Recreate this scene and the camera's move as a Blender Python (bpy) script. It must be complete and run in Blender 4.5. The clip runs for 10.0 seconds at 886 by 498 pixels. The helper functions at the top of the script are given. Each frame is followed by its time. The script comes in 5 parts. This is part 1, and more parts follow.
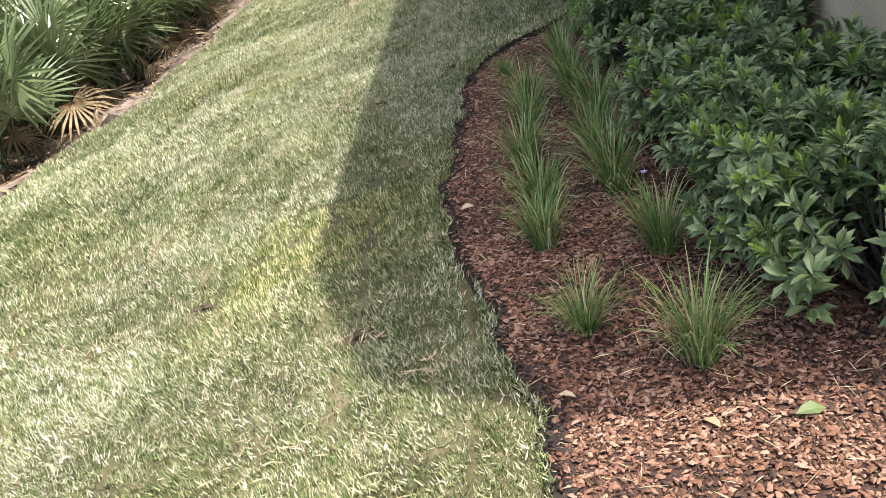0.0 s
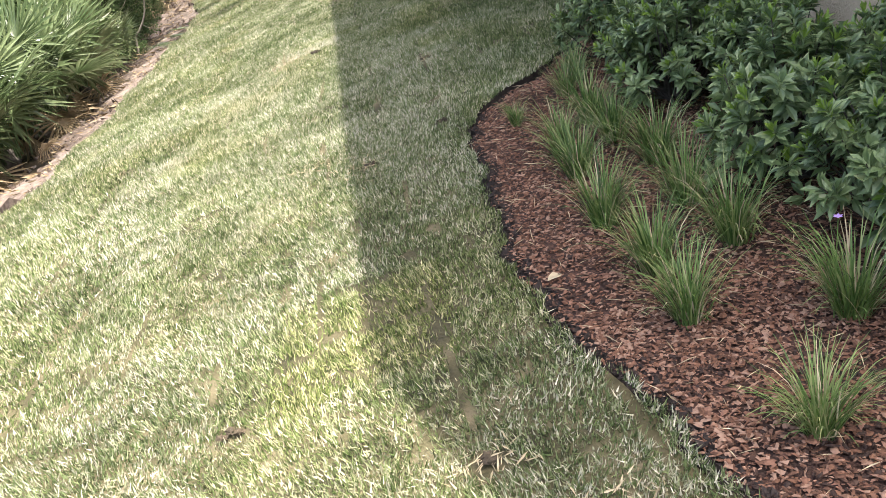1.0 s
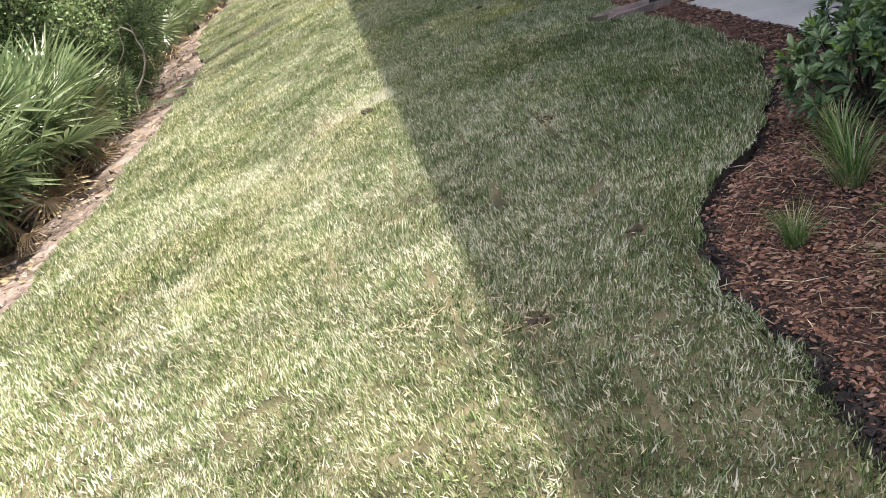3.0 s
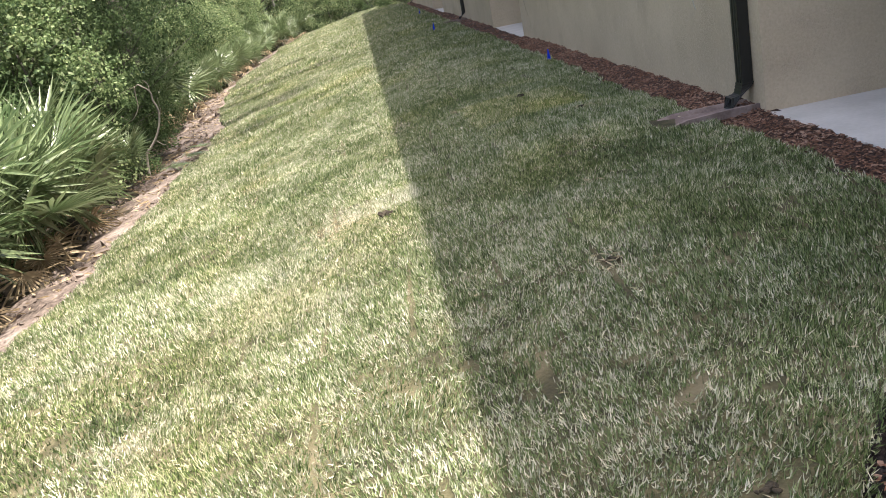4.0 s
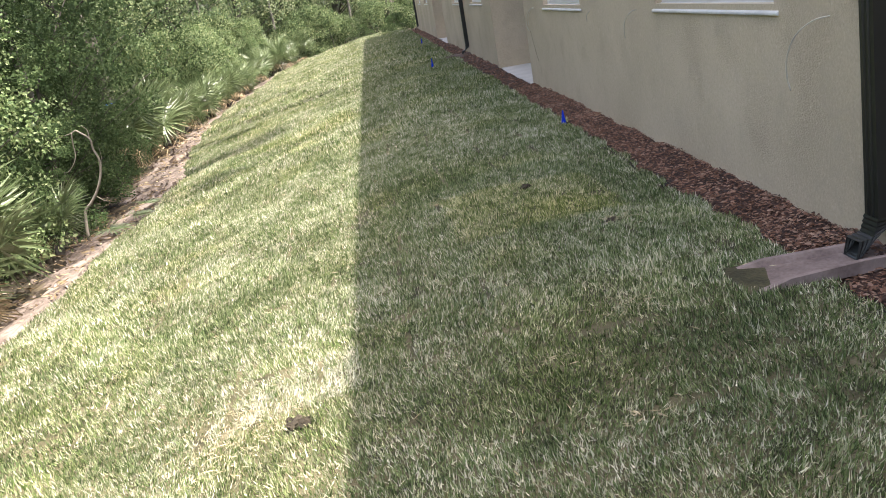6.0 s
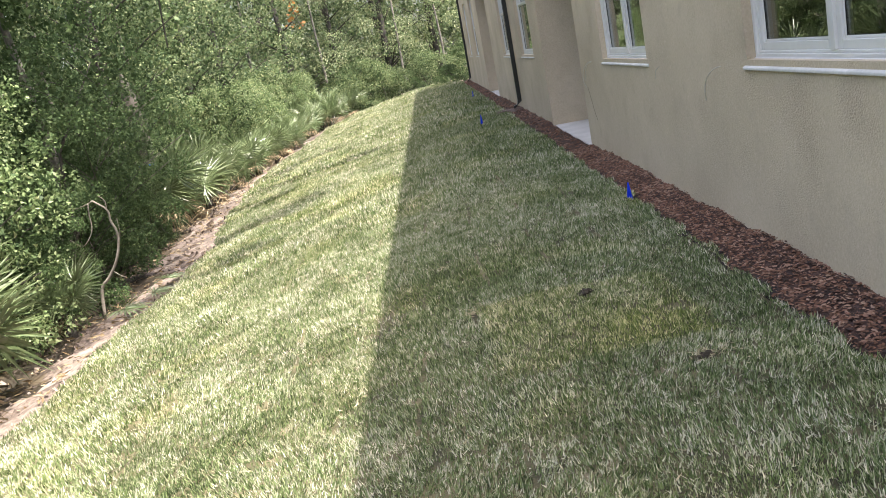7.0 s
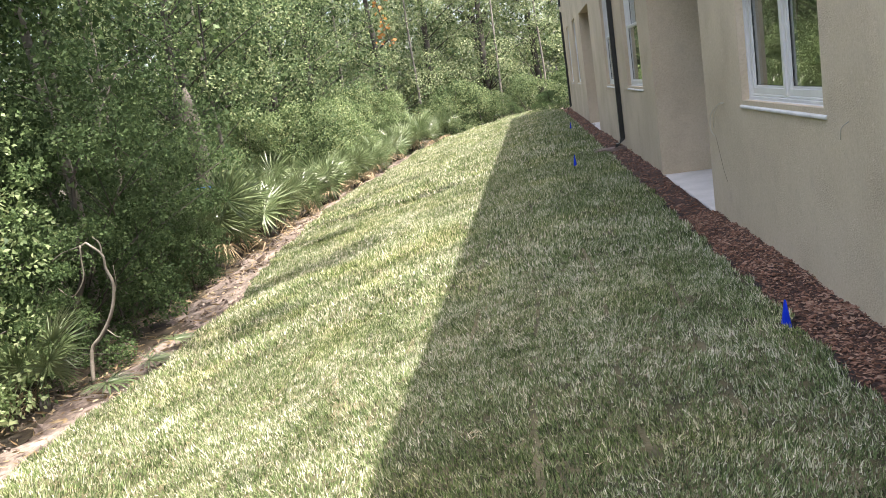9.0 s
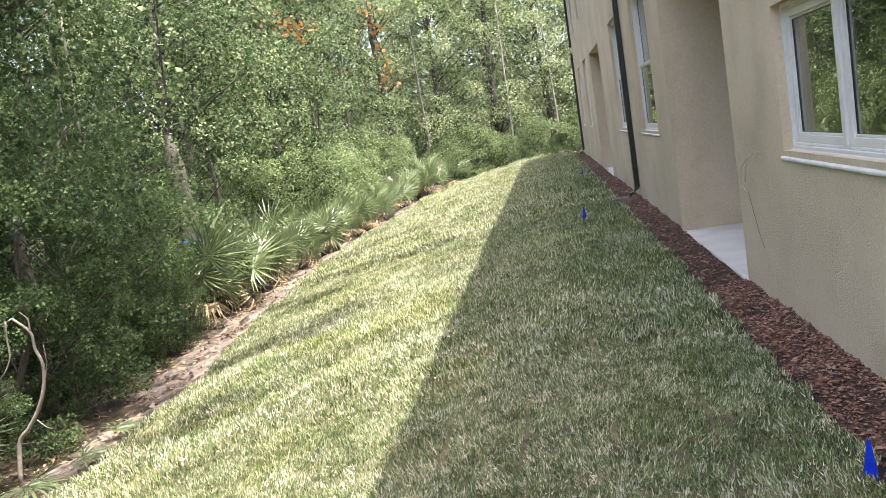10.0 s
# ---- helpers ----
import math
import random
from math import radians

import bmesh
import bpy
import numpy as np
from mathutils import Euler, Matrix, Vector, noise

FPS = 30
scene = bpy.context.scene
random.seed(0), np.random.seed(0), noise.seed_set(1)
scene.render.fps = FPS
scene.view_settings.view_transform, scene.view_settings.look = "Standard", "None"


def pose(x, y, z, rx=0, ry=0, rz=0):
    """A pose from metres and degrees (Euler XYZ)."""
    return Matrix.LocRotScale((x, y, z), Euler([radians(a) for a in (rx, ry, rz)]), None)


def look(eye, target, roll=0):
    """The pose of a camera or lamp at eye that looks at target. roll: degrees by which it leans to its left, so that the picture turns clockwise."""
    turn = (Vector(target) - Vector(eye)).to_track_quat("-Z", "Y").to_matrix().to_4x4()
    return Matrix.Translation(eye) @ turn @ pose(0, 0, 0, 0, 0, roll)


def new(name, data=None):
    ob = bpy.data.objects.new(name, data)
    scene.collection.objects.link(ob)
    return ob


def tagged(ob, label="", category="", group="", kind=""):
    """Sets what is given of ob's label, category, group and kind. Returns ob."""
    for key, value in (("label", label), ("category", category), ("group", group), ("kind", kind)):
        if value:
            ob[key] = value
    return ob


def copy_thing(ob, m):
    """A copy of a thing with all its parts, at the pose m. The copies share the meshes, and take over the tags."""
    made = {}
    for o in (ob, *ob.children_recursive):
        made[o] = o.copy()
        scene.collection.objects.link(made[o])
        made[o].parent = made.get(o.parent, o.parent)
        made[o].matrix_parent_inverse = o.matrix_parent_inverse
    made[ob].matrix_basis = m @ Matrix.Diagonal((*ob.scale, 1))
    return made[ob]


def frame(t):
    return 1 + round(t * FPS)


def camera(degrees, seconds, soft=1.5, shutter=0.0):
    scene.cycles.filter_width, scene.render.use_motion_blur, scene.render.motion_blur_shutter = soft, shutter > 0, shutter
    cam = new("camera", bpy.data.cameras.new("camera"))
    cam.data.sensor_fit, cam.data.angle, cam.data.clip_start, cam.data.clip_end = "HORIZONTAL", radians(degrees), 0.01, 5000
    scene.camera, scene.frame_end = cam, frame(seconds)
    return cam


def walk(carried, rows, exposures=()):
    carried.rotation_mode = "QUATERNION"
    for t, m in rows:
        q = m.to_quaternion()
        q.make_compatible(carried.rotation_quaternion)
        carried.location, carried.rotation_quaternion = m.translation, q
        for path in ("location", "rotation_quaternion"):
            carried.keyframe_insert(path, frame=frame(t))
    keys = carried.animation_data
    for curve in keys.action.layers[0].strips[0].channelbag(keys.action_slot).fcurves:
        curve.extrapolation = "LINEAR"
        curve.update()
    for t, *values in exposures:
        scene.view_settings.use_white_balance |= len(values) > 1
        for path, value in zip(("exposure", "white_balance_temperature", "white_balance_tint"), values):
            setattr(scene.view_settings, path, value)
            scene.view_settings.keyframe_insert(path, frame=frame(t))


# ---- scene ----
cam = camera(53.6, 10.0, soft=0.8)
PATH = [
    (0, (-0.36, 0.286, 1.602), (-0.584, 2.054, 0.694), -13.1),
    (0.5, (-0.84, 0.622, 1.505), (-0.787, 2.388, 0.568), -12.5),
    (1, (-1.112, 1.036, 1.438), (-1.04, 2.857, 0.614), -12.9),
    (1.5, (-1.445, 1.478, 1.379), (-1.35, 3.38, 0.768), -13.6),
    (2, (-1.601, 1.985, 1.318), (-1.502, 3.89, 0.716), -13.3),
    (2.2, (-1.62, 2.177, 1.344), (-1.494, 4.071, 0.715), -13.6),
    (3.3, (-1.51, 3.505, 1.262), (-1.439, 5.353, 0.5), -15.4),
    (3.5, (-1.48, 3.69, 1.299), (-1.412, 5.542, 0.546), -15.1),
    (3.7, (-1.472, 3.89, 1.275), (-1.417, 5.776, 0.612), -11.9),
    (4, (-1.459, 4.291, 1.275), (-1.38, 6.197, 0.672), -11.1),
    (4.5, (-1.32, 4.866, 1.287), (-1.261, 6.784, 0.724), -10.4),
    (5, (-1.231, 5.408, 1.288), (-1.182, 7.328, 0.729), -10.2),
    (5.5, (-1.14, 5.989, 1.32), (-1.068, 7.906, 0.758), -9.7),
    (6, (-1.002, 6.524, 1.372), (-0.929, 8.443, 0.815), -9.8),
    (6.2, (-0.968, 6.761, 1.348), (-0.876, 8.7, 0.864), -9.0),
    (7.3, (-0.746, 8.142, 1.407), (-0.832, 10.101, 1.013), -10.3),
    (7.5, (-0.732, 8.39, 1.389), (-0.833, 10.356, 1.033), -9.0),
    (8, (-0.671, 8.975, 1.365), (-0.753, 10.933, 0.962), -7.3),
    (8.5, (-0.564, 9.512, 1.407), (-0.721, 11.451, 0.942), -8.3),
    (9, (-0.527, 10.115, 1.403), (-0.764, 12.069, 1.051), -8.2),
    (9.5, (-0.376, 10.727, 1.426), (-0.614, 12.68, 1.068), -8.0),
    (10, (-0.366, 11.397, 1.409), (-0.629, 13.364, 1.156), -8.7),
]
walk(cam, [(t, look(eye, target, roll)) for t, eye, target, roll in PATH], exposures=[(t, stops, 6600, 12) for t, stops in ((0.0, 1.7), (0.5, 1.95), (1.0, 2.12), (2.0, 2.12), (3.4, 1.93), (4.5, 2.18), (6.0, 2.3), (7.5, 2.42), (9.0, 2.42), (10.0, 2.58))])

# ---- light: high summer sun over the building, open sky ----
SUN = Vector((0.29, -0.18, 1.0)).normalized()
sun_data = bpy.data.lights.new("sun", "SUN")
sun_data.energy, sun_data.angle, sun_data.color = 2.9, radians(0.53), (1.0, 0.95, 0.86)
sun = new("sun", sun_data)
sun.matrix_world = look((0, 0, 30), Vector((0, 0, 30)) - SUN)
world = bpy.data.worlds.new("sky")
scene.world = world
world.use_nodes = True
wn = world.node_tree.nodes
sky = wn.new("ShaderNodeTexSky")
sky.sky_type, sky.sun_disc = "NISHITA", False
sky.sun_elevation, sky.sun_rotation = math.asin(SUN.z), math.atan2(SUN.x, SUN.y)
sky.air_density, sky.dust_density, sky.ozone_density = 0.9, 5.0, 0.4
world.node_tree.links.new(sky.outputs[0], wn["Background"].inputs[0])
wn["Background"].inputs[1].default_value = 0.15



# ---- mesh helpers ----
def mesh_of(name, verts, faces, mat=None, smooth=False):
    """A mesh from arrays: verts (n, 3), faces (m, 3) or (m, 4)."""
    verts, faces = np.asarray(verts, np.float32), np.asarray(faces, np.int32)
    me = bpy.data.meshes.new(name)
    k = faces.shape[1]
    me.vertices.add(len(verts))
    me.vertices.foreach_set("co", verts.ravel())
    me.loops.add(faces.size)
    me.loops.foreach_set("vertex_index", faces.ravel())
    me.polygons.add(len(faces))
    me.polygons.foreach_set("loop_start", np.arange(len(faces), dtype=np.int32) * k)
    me.polygons.foreach_set("use_smooth", np.full(len(faces), smooth, dtype=bool))
    me.update(calc_edges=True)
    me.validate()
    if mat:
        me.materials.append(mat)
    return me


def tri(faces):
    """Quads to triangles."""
    f = np.asarray(faces)
    return f if f.shape[1] == 3 else np.concatenate([f[:, [0, 1, 2]], f[:, [0, 2, 3]]])


def scatter(tv, tf, pos, axes, scale=None):
    """Copies of the small shape tv, tf at pos (n, 3), turned by axes (n, 3, 3; columns are the shape's x, y, z)."""
    tv, tf = np.asarray(tv, float), tri(tf)
    v = np.einsum("nij,kj->nki", axes, tv)
    if scale is not None:
        v = v * np.asarray(scale).reshape(-1, 1, 1)
    v = v + pos[:, None, :]
    f = tf[None] + (np.arange(len(pos)) * len(tv))[:, None, None]
    return v.reshape(-1, 3), f.reshape(-1, 3)


def join(parts):
    vs, fs, n = [], [], 0
    for v, f in parts:
        vs.append(np.asarray(v, float))
        fs.append(tri(f) + n)
        n += len(v)
    return np.concatenate(vs), np.concatenate(fs)


def unit(a):
    return a / (np.linalg.norm(a, axis=-1, keepdims=True) + 1e-9)


def frames_along(d, hint):
    """Axes whose y runs along d and whose z leans to hint."""
    y = unit(d)
    x = unit(np.cross(y, hint))
    return np.stack([x, y, np.cross(x, y)], -1)


def rand_dirs(n, g, up=0.0):
    d = g.normal(size=(n, 3))
    d[:, 2] += up
    return unit(d)


def tube(points, radii, sides=6):
    """A tapered tube through points."""
    p = np.asarray(points, float)
    d = unit(np.gradient(p, axis=0))
    a = unit(np.cross(d, np.array([0.31, 0.87, 0.12])))
    b = np.cross(d, a)
    ang = np.arange(sides) * 2 * math.pi / sides
    ring = a[:, None] * np.cos(ang)[None, :, None] + b[:, None] * np.sin(ang)[None, :, None]
    v = p[:, None] + ring * np.asarray(radii, float)[:, None, None]
    f = []
    for i in range(len(p) - 1):
        for j in range(sides):
            k = (j + 1) % sides
            f.append((i * sides + j, i * sides + k, (i + 1) * sides + k, (i + 1) * sides + j))
    v = np.concatenate([v.reshape(-1, 3), p[:1], p[-1:]])
    f = tri(f)
    n = len(p) * sides
    caps = [(n, (j + 1) % sides, j) for j in range(sides)] + [(n + 1, n - sides + j, n - sides + (j + 1) % sides) for j in range(sides)]
    return v, np.concatenate([f, caps])


def smooth_line(points, steps=4):
    """More points on a smooth curve through the given ones."""
    p = np.asarray(points, float)
    q = np.concatenate([2 * p[:1] - p[1:2], p, 2 * p[-1:] - p[-2:-1]])
    out = []
    for i in range(len(p) - 1):
        a, b0, c0, d0 = q[i:i + 4]
        for s in range(steps):
            t = s / steps
            out.append(0.5 * (2 * b0 + (c0 - a) * t + (2 * a - 5 * b0 + 4 * c0 - d0) * t ** 2 + (3 * b0 - a - 3 * c0 + d0) * t ** 3))
    out.append(p[-1])
    return np.array(out)


def box(x0, x1, y0, y1, z0, z1):
    v = [(x, y, z) for z in (z0, z1) for y in (y0, y1) for x in (x0, x1)]
    return v, [(0, 2, 3, 1), (4, 5, 7, 6), (0, 1, 5, 4), (2, 6, 7, 3), (0, 4, 6, 2), (1, 3, 7, 5)]


def part(name, vf, mat, parent, label="", bevel=0.0, smooth=False):
    """One mesh object under a thing or a part."""
    v, f = vf
    ob = new(name, mesh_of(name, v, f, mat, smooth))
    ob.parent = parent
    if bevel:
        m = ob.modifiers.new("bevel", "BEVEL")
        m.width, m.segments = bevel, 2
    return tagged(ob, label)


def thing(name, label, category, at=(0, 0, 0), rz=0.0, group="", kind="", scale=1.0):
    ob = new(name)
    ob.empty_display_size = 0.1
    ob.matrix_basis = pose(*at, 0, 0, rz) @ Matrix.Scale(scale, 4)
    return tagged(ob, label, category, group, kind)


def solid(name, vf, mat, label, category, group="", kind="", bevel=0.0, smooth=False):
    ob = new(name, mesh_of(name, vf[0], vf[1], mat, smooth))
    if bevel:
        m = ob.modifiers.new("bevel", "BEVEL")
        m.width, m.segments = bevel, 2
    return tagged(ob, label, category, group, kind)


# ---- materials ----
def material(name, colors, scale=4.0, fine=60.0, rough=0.85, bump=0.2, bump_scale=None, island=0.0, each=0.0, through_light=0.0, spec=0.3, metal=0.0, mix=0.5, fine_amount=0.35, patch=None, bump_depth=0.01, bump_patch=None):
    """Colours blended by broad and fine noise at true size; island or each vary it piece by piece; through_light lets light pass thin leaves."""
    m = bpy.data.materials.new(name)
    m.use_nodes = True
    t = m.node_tree
    n, link = t.nodes, t.links.new
    bsdf = n["Principled BSDF"]
    bsdf.inputs["Roughness"].default_value = rough
    bsdf.inputs["Specular IOR Level"].default_value = spec
    bsdf.inputs["Metallic"].default_value = metal
    geo = n.new("ShaderNodeNewGeometry")
    broad = n.new("ShaderNodeTexNoise")
    broad.inputs["Scale"].default_value, broad.inputs["Detail"].default_value = scale, 5
    link(geo.outputs["Position"], broad.inputs["Vector"])
    grain = n.new("ShaderNodeTexNoise")
    grain.inputs["Scale"].default_value, grain.inputs["Detail"].default_value = fine, 4
    link(geo.outputs["Position"], grain.inputs["Vector"])
    total = n.new("ShaderNodeMath")
    total.operation = "MULTIPLY_ADD"
    link(grain.outputs["Fac"], total.inputs[0])
    total.inputs[1].default_value = fine_amount
    link(broad.outputs["Fac"], total.inputs[2])
    value = total.outputs[0]
    offset = 0.5 + fine_amount * 0.5
    if island or each:
        if island:
            source, amount = geo.outputs["Random Per Island"], island
        else:
            info = n.new("ShaderNodeObjectInfo")
            source, amount = info.outputs["Random"], each
        add = n.new("ShaderNodeMath")
        add.operation = "MULTIPLY_ADD"
        link(source, add.inputs[0])
        add.inputs[1].default_value = amount
        link(value, add.inputs[2])
        value = add.outputs[0]
        offset += amount * 0.5
    span = 0.30 + 0.5 * (island or each) + 0.2 * fine_amount
    rmap = n.new("ShaderNodeMapRange")
    link(value, rmap.inputs["Value"])
    rmap.inputs["From Min"].default_value, rmap.inputs["From Max"].default_value = offset - span * mix * 2 * 0.5, offset + span * mix * 2 * 0.5
    ramp = n.new("ShaderNodeValToRGB")
    link(rmap.outputs[0], ramp.inputs[0])
    e = ramp.color_ramp.elements
    e[0].color, e[1].color = (*colors[0], 1), (*colors[-1], 1)
    for i, c in enumerate(colors[1:-1]):
        e.new((i + 1) / (len(colors) - 1)).color = (*c, 1)
    color = ramp.outputs[0]
    # larger patches of other tints: (colour, scale, low, high, strength)
    for tint, pscale, low, high, strength in patch or ():
        pn = n.new("ShaderNodeTexNoise")
        pn.inputs["Scale"].default_value, pn.inputs["Detail"].default_value = pscale, 4
        link(geo.outputs["Position"], pn.inputs["Vector"])
        pm = n.new("ShaderNodeMapRange")
        link(pn.outputs["Fac"], pm.inputs["Value"])
        pm.inputs["From Min"].default_value, pm.inputs["From Max"].default_value, pm.inputs["To Max"].default_value = low, high, strength
        mx = n.new("ShaderNodeMixRGB")
        link(pm.outputs[0], mx.inputs[0])
        link(color, mx.inputs[1])
        mx.inputs[2].default_value = (*tint, 1)
        color = mx.outputs[0]
    link(color, bsdf.inputs["Base Color"])
    if bump:
        b = n.new("ShaderNodeBump")
        b.inputs["Strength"].default_value, b.inputs["Distance"].default_value = bump, bump_depth
        bn = n.new("ShaderNodeTexNoise")
        bn.inputs["Scale"].default_value, bn.inputs["Detail"].default_value = bump_scale or fine, 6
        link(geo.outputs["Position"], bn.inputs["Vector"])
        link(bn.outputs["Fac"], b.inputs["Height"])
        if bump_patch:
            # relief that comes and goes: (scale, low, high, least, most)
            mn, mm = n.new("ShaderNodeTexNoise"), n.new("ShaderNodeMapRange")
            mn.inputs["Scale"].default_value, mn.inputs["Detail"].default_value = bump_patch[0], 4
            link(geo.outputs["Position"], mn.inputs["Vector"])
            link(mn.outputs["Fac"], mm.inputs["Value"])
            for k, v in zip(("From Min", "From Max", "To Min", "To Max"), bump_patch[1:]):
                mm.inputs[k].default_value = v
            link(mm.outputs[0], b.inputs["Strength"])
        link(b.outputs[0], bsdf.inputs["Normal"])
    if through_light:
        tr = n.new("ShaderNodeBsdfTranslucent")
        link(color, tr.inputs["Color"])
        ms = n.new("ShaderNodeMixShader")
        ms.inputs[0].default_value = through_light
        link(bsdf.outputs[0], ms.inputs[1])
        link(tr.outputs[0], ms.inputs[2])
        link(ms.outputs[0], n["Material Output"].inputs["Surface"])
    return m


def turf_material():
    """Blades from deep green to bleached straw, blade by blade; the sod's own tone and yellowness ride on the mesh."""
    m = bpy.data.materials.new("turf_blades")
    m.use_nodes = True
    n, link = m.node_tree.nodes, m.node_tree.links.new
    bsdf = n["Principled BSDF"]
    bsdf.inputs["Roughness"].default_value, bsdf.inputs["Specular IOR Level"].default_value = 0.55, 0.14
    geo, tone, yellow = n.new("ShaderNodeNewGeometry"), n.new("ShaderNodeAttribute"), n.new("ShaderNodeAttribute")
    tone.attribute_name, yellow.attribute_name = "tone", "yellow"
    grain = n.new("ShaderNodeTexNoise")
    grain.inputs["Scale"].default_value, grain.inputs["Detail"].default_value = 30, 3
    link(geo.outputs["Position"], grain.inputs["Vector"])
    a = n.new("ShaderNodeMath")
    a.operation = "MULTIPLY_ADD"
    link(geo.outputs["Random Per Island"], a.inputs[0])
    a.inputs[1].default_value = 1.0
    link(tone.outputs["Fac"], a.inputs[2])
    b = n.new("ShaderNodeMath")
    b.operation = "MULTIPLY_ADD"
    link(grain.outputs["Fac"], b.inputs[0])
    b.inputs[1].default_value = 0.3
    link(a.outputs[0], b.inputs[2])
    c = n.new("ShaderNodeMath")
    c.operation = "SUBTRACT"
    link(b.outputs[0], c.inputs[0])
    c.inputs[1].default_value = 0.10
    ramp = n.new("ShaderNodeValToRGB")
    link(c.outputs[0], ramp.inputs[0])
    e = ramp.color_ramp.elements
    e[0].color, e[1].color = (0.050, 0.070, 0.030, 1), (0.79, 0.75, 0.62, 1)
    for at, col in ((0.28, (0.118, 0.174, 0.063)), (0.58, (0.242, 0.300, 0.136)), (0.82, (0.435, 0.445, 0.295))):
        e.new(at).color = (*col, 1)
    warm = n.new("ShaderNodeMixRGB")
    warm.blend_type = "MULTIPLY"
    link(yellow.outputs["Fac"], warm.inputs[0])
    link(ramp.outputs[0], warm.inputs[1])
    warm.inputs[2].default_value = (1.07, 1.02, 0.62, 1)
    link(warm.outputs[0], bsdf.inputs["Base Color"])
    tr, ms = n.new("ShaderNodeBsdfTranslucent"), n.new("ShaderNodeMixShader")
    link(warm.outputs[0], tr.inputs["Color"])
    ms.inputs[0].default_value = 0.26
    link(bsdf.outputs[0], ms.inputs[1])
    link(tr.outputs[0], ms.inputs[2])
    link(ms.outputs[0], n["Material Output"].inputs["Surface"])
    return m


M_GRASS = turf_material()
M_SOIL_TURF = material("turf_thatch", [(0.034, 0.032, 0.016), (0.075, 0.068, 0.034), (0.13, 0.112, 0.066)], scale=5, fine=70, bump=0.6)
M_SAND = material("pale_sand", [(0.05, 0.038, 0.031), (0.115, 0.090, 0.075), (0.185, 0.150, 0.128), (0.28, 0.235, 0.205)], scale=2.6, fine=22, bump=0.8, bump_scale=30, fine_amount=0.7)
M_LITTER = material("leaf_litter", [(0.018, 0.015, 0.010), (0.045, 0.036, 0.024), (0.09, 0.07, 0.045)], scale=2.5, fine=40, bump=0.8)
M_MULCHBASE = material("dark_mulch_soil", [(0.028, 0.017, 0.013), (0.07, 0.037, 0.027)], scale=9, fine=90, bump=1.0, bump_scale=70, bump_depth=0.02)
M_CHIP = material("red_brown_bark", [(0.036, 0.022, 0.017), (0.118, 0.058, 0.034), (0.175, 0.090, 0.058), (0.27, 0.175, 0.125)], scale=3, fine=45, rough=0.8, island=0.9, bump=0.35)
M_CHIP_ONE = material("red_brown_bark_piece", [(0.036, 0.022, 0.017), (0.118, 0.058, 0.034), (0.175, 0.090, 0.058), (0.27, 0.175, 0.125)], scale=3, fine=45, rough=0.8, each=0.9, bump=0.35)
M_EDGE = material("black_edging_soil", [(0.012, 0.010, 0.009), (0.04, 0.03, 0.026)], scale=8, fine=50, bump=0.8)
# fine dark and light flecks paint the relief's shading; broader patches are stains
M_STUCCO = material("tan_stucco", [(0.465, 0.385, 0.274), (0.535, 0.444, 0.32), (0.60, 0.50, 0.365)], scale=0.9, fine=55, rough=0.95, bump=0.9, bump_scale=105, bump_depth=0.012, bump_patch=(2.2, 0.44, 0.62, 0.22, 1.0), fine_amount=0.5, patch=[((0.40, 0.325, 0.23), 2.2, 0.54, 0.72, 0.35), ((0.36, 0.295, 0.215), 40, 0.60, 0.72, 0.35), ((0.68, 0.575, 0.44), 26, 0.62, 0.74, 0.35), ((0.42, 0.35, 0.26), 7, 0.58, 0.72, 0.3)])
M_CONCRETE = material("pale_concrete", [(0.42, 0.41, 0.38), (0.55, 0.53, 0.50)], scale=2, fine=40, rough=0.9, bump=0.2)
M_SPLASH = material("weathered_concrete", [(0.13, 0.098, 0.088), (0.205, 0.158, 0.142), (0.27, 0.215, 0.195)], scale=6, fine=60, rough=0.95, bump=0.4)
M_BRONZE = material("dark_bronze_metal", [(0.010, 0.011, 0.010), (0.018, 0.018, 0.016)], scale=3, fine=30, rough=0.36, bump=0.04, spec=0.45)
M_VINYL = material("white_vinyl", [(0.56, 0.55, 0.52), (0.64, 0.63, 0.60)], scale=3, fine=20, rough=0.4, bump=0, spec=0.5)
M_SILL = material("white_painted_sill", [(0.50, 0.485, 0.45), (0.63, 0.615, 0.58)], scale=5, fine=40, rough=0.7, bump=0.15)
M_ROOF = material("brown_shingle", [(0.06, 0.05, 0.045), (0.11, 0.095, 0.085)], scale=3, fine=40, bump=0.5)
# dimness of the rooms is put into this plaster's dark colour
M_PLASTER = material("dimmed_room_plaster", [(0.07, 0.068, 0.062), (0.10, 0.097, 0.09)], scale=2, fine=20, bump=0.05)
M_BLUE = material("blue_plastic", [(0.004, 0.03, 0.55), (0.01, 0.06, 0.75)], scale=8, fine=40, rough=0.5, bump=0, through_light=0.3)
M_WIRE = material("galvanised_wire", [(0.20, 0.20, 0.20), (0.35, 0.35, 0.35)], scale=8, fine=40, rough=0.4, bump=0, metal=0.8)
M_BARK = material("grey_bark", [(0.026, 0.023, 0.019), (0.055, 0.049, 0.042), (0.095, 0.086, 0.073)], scale=3, fine=30, bump=0.9, bump_scale=20)
M_PALEBARK = material("pale_dead_bark", [(0.13, 0.115, 0.095), (0.24, 0.22, 0.185)], scale=6, fine=50, bump=0.5)
M_SHRUB = material("dark_glossy_leaf", [(0.070, 0.120, 0.050), (0.140, 0.210, 0.085), (0.25, 0.33, 0.15)], scale=6, fine=30, rough=0.38, bump=0, island=0.7, through_light=0.22, spec=0.5)
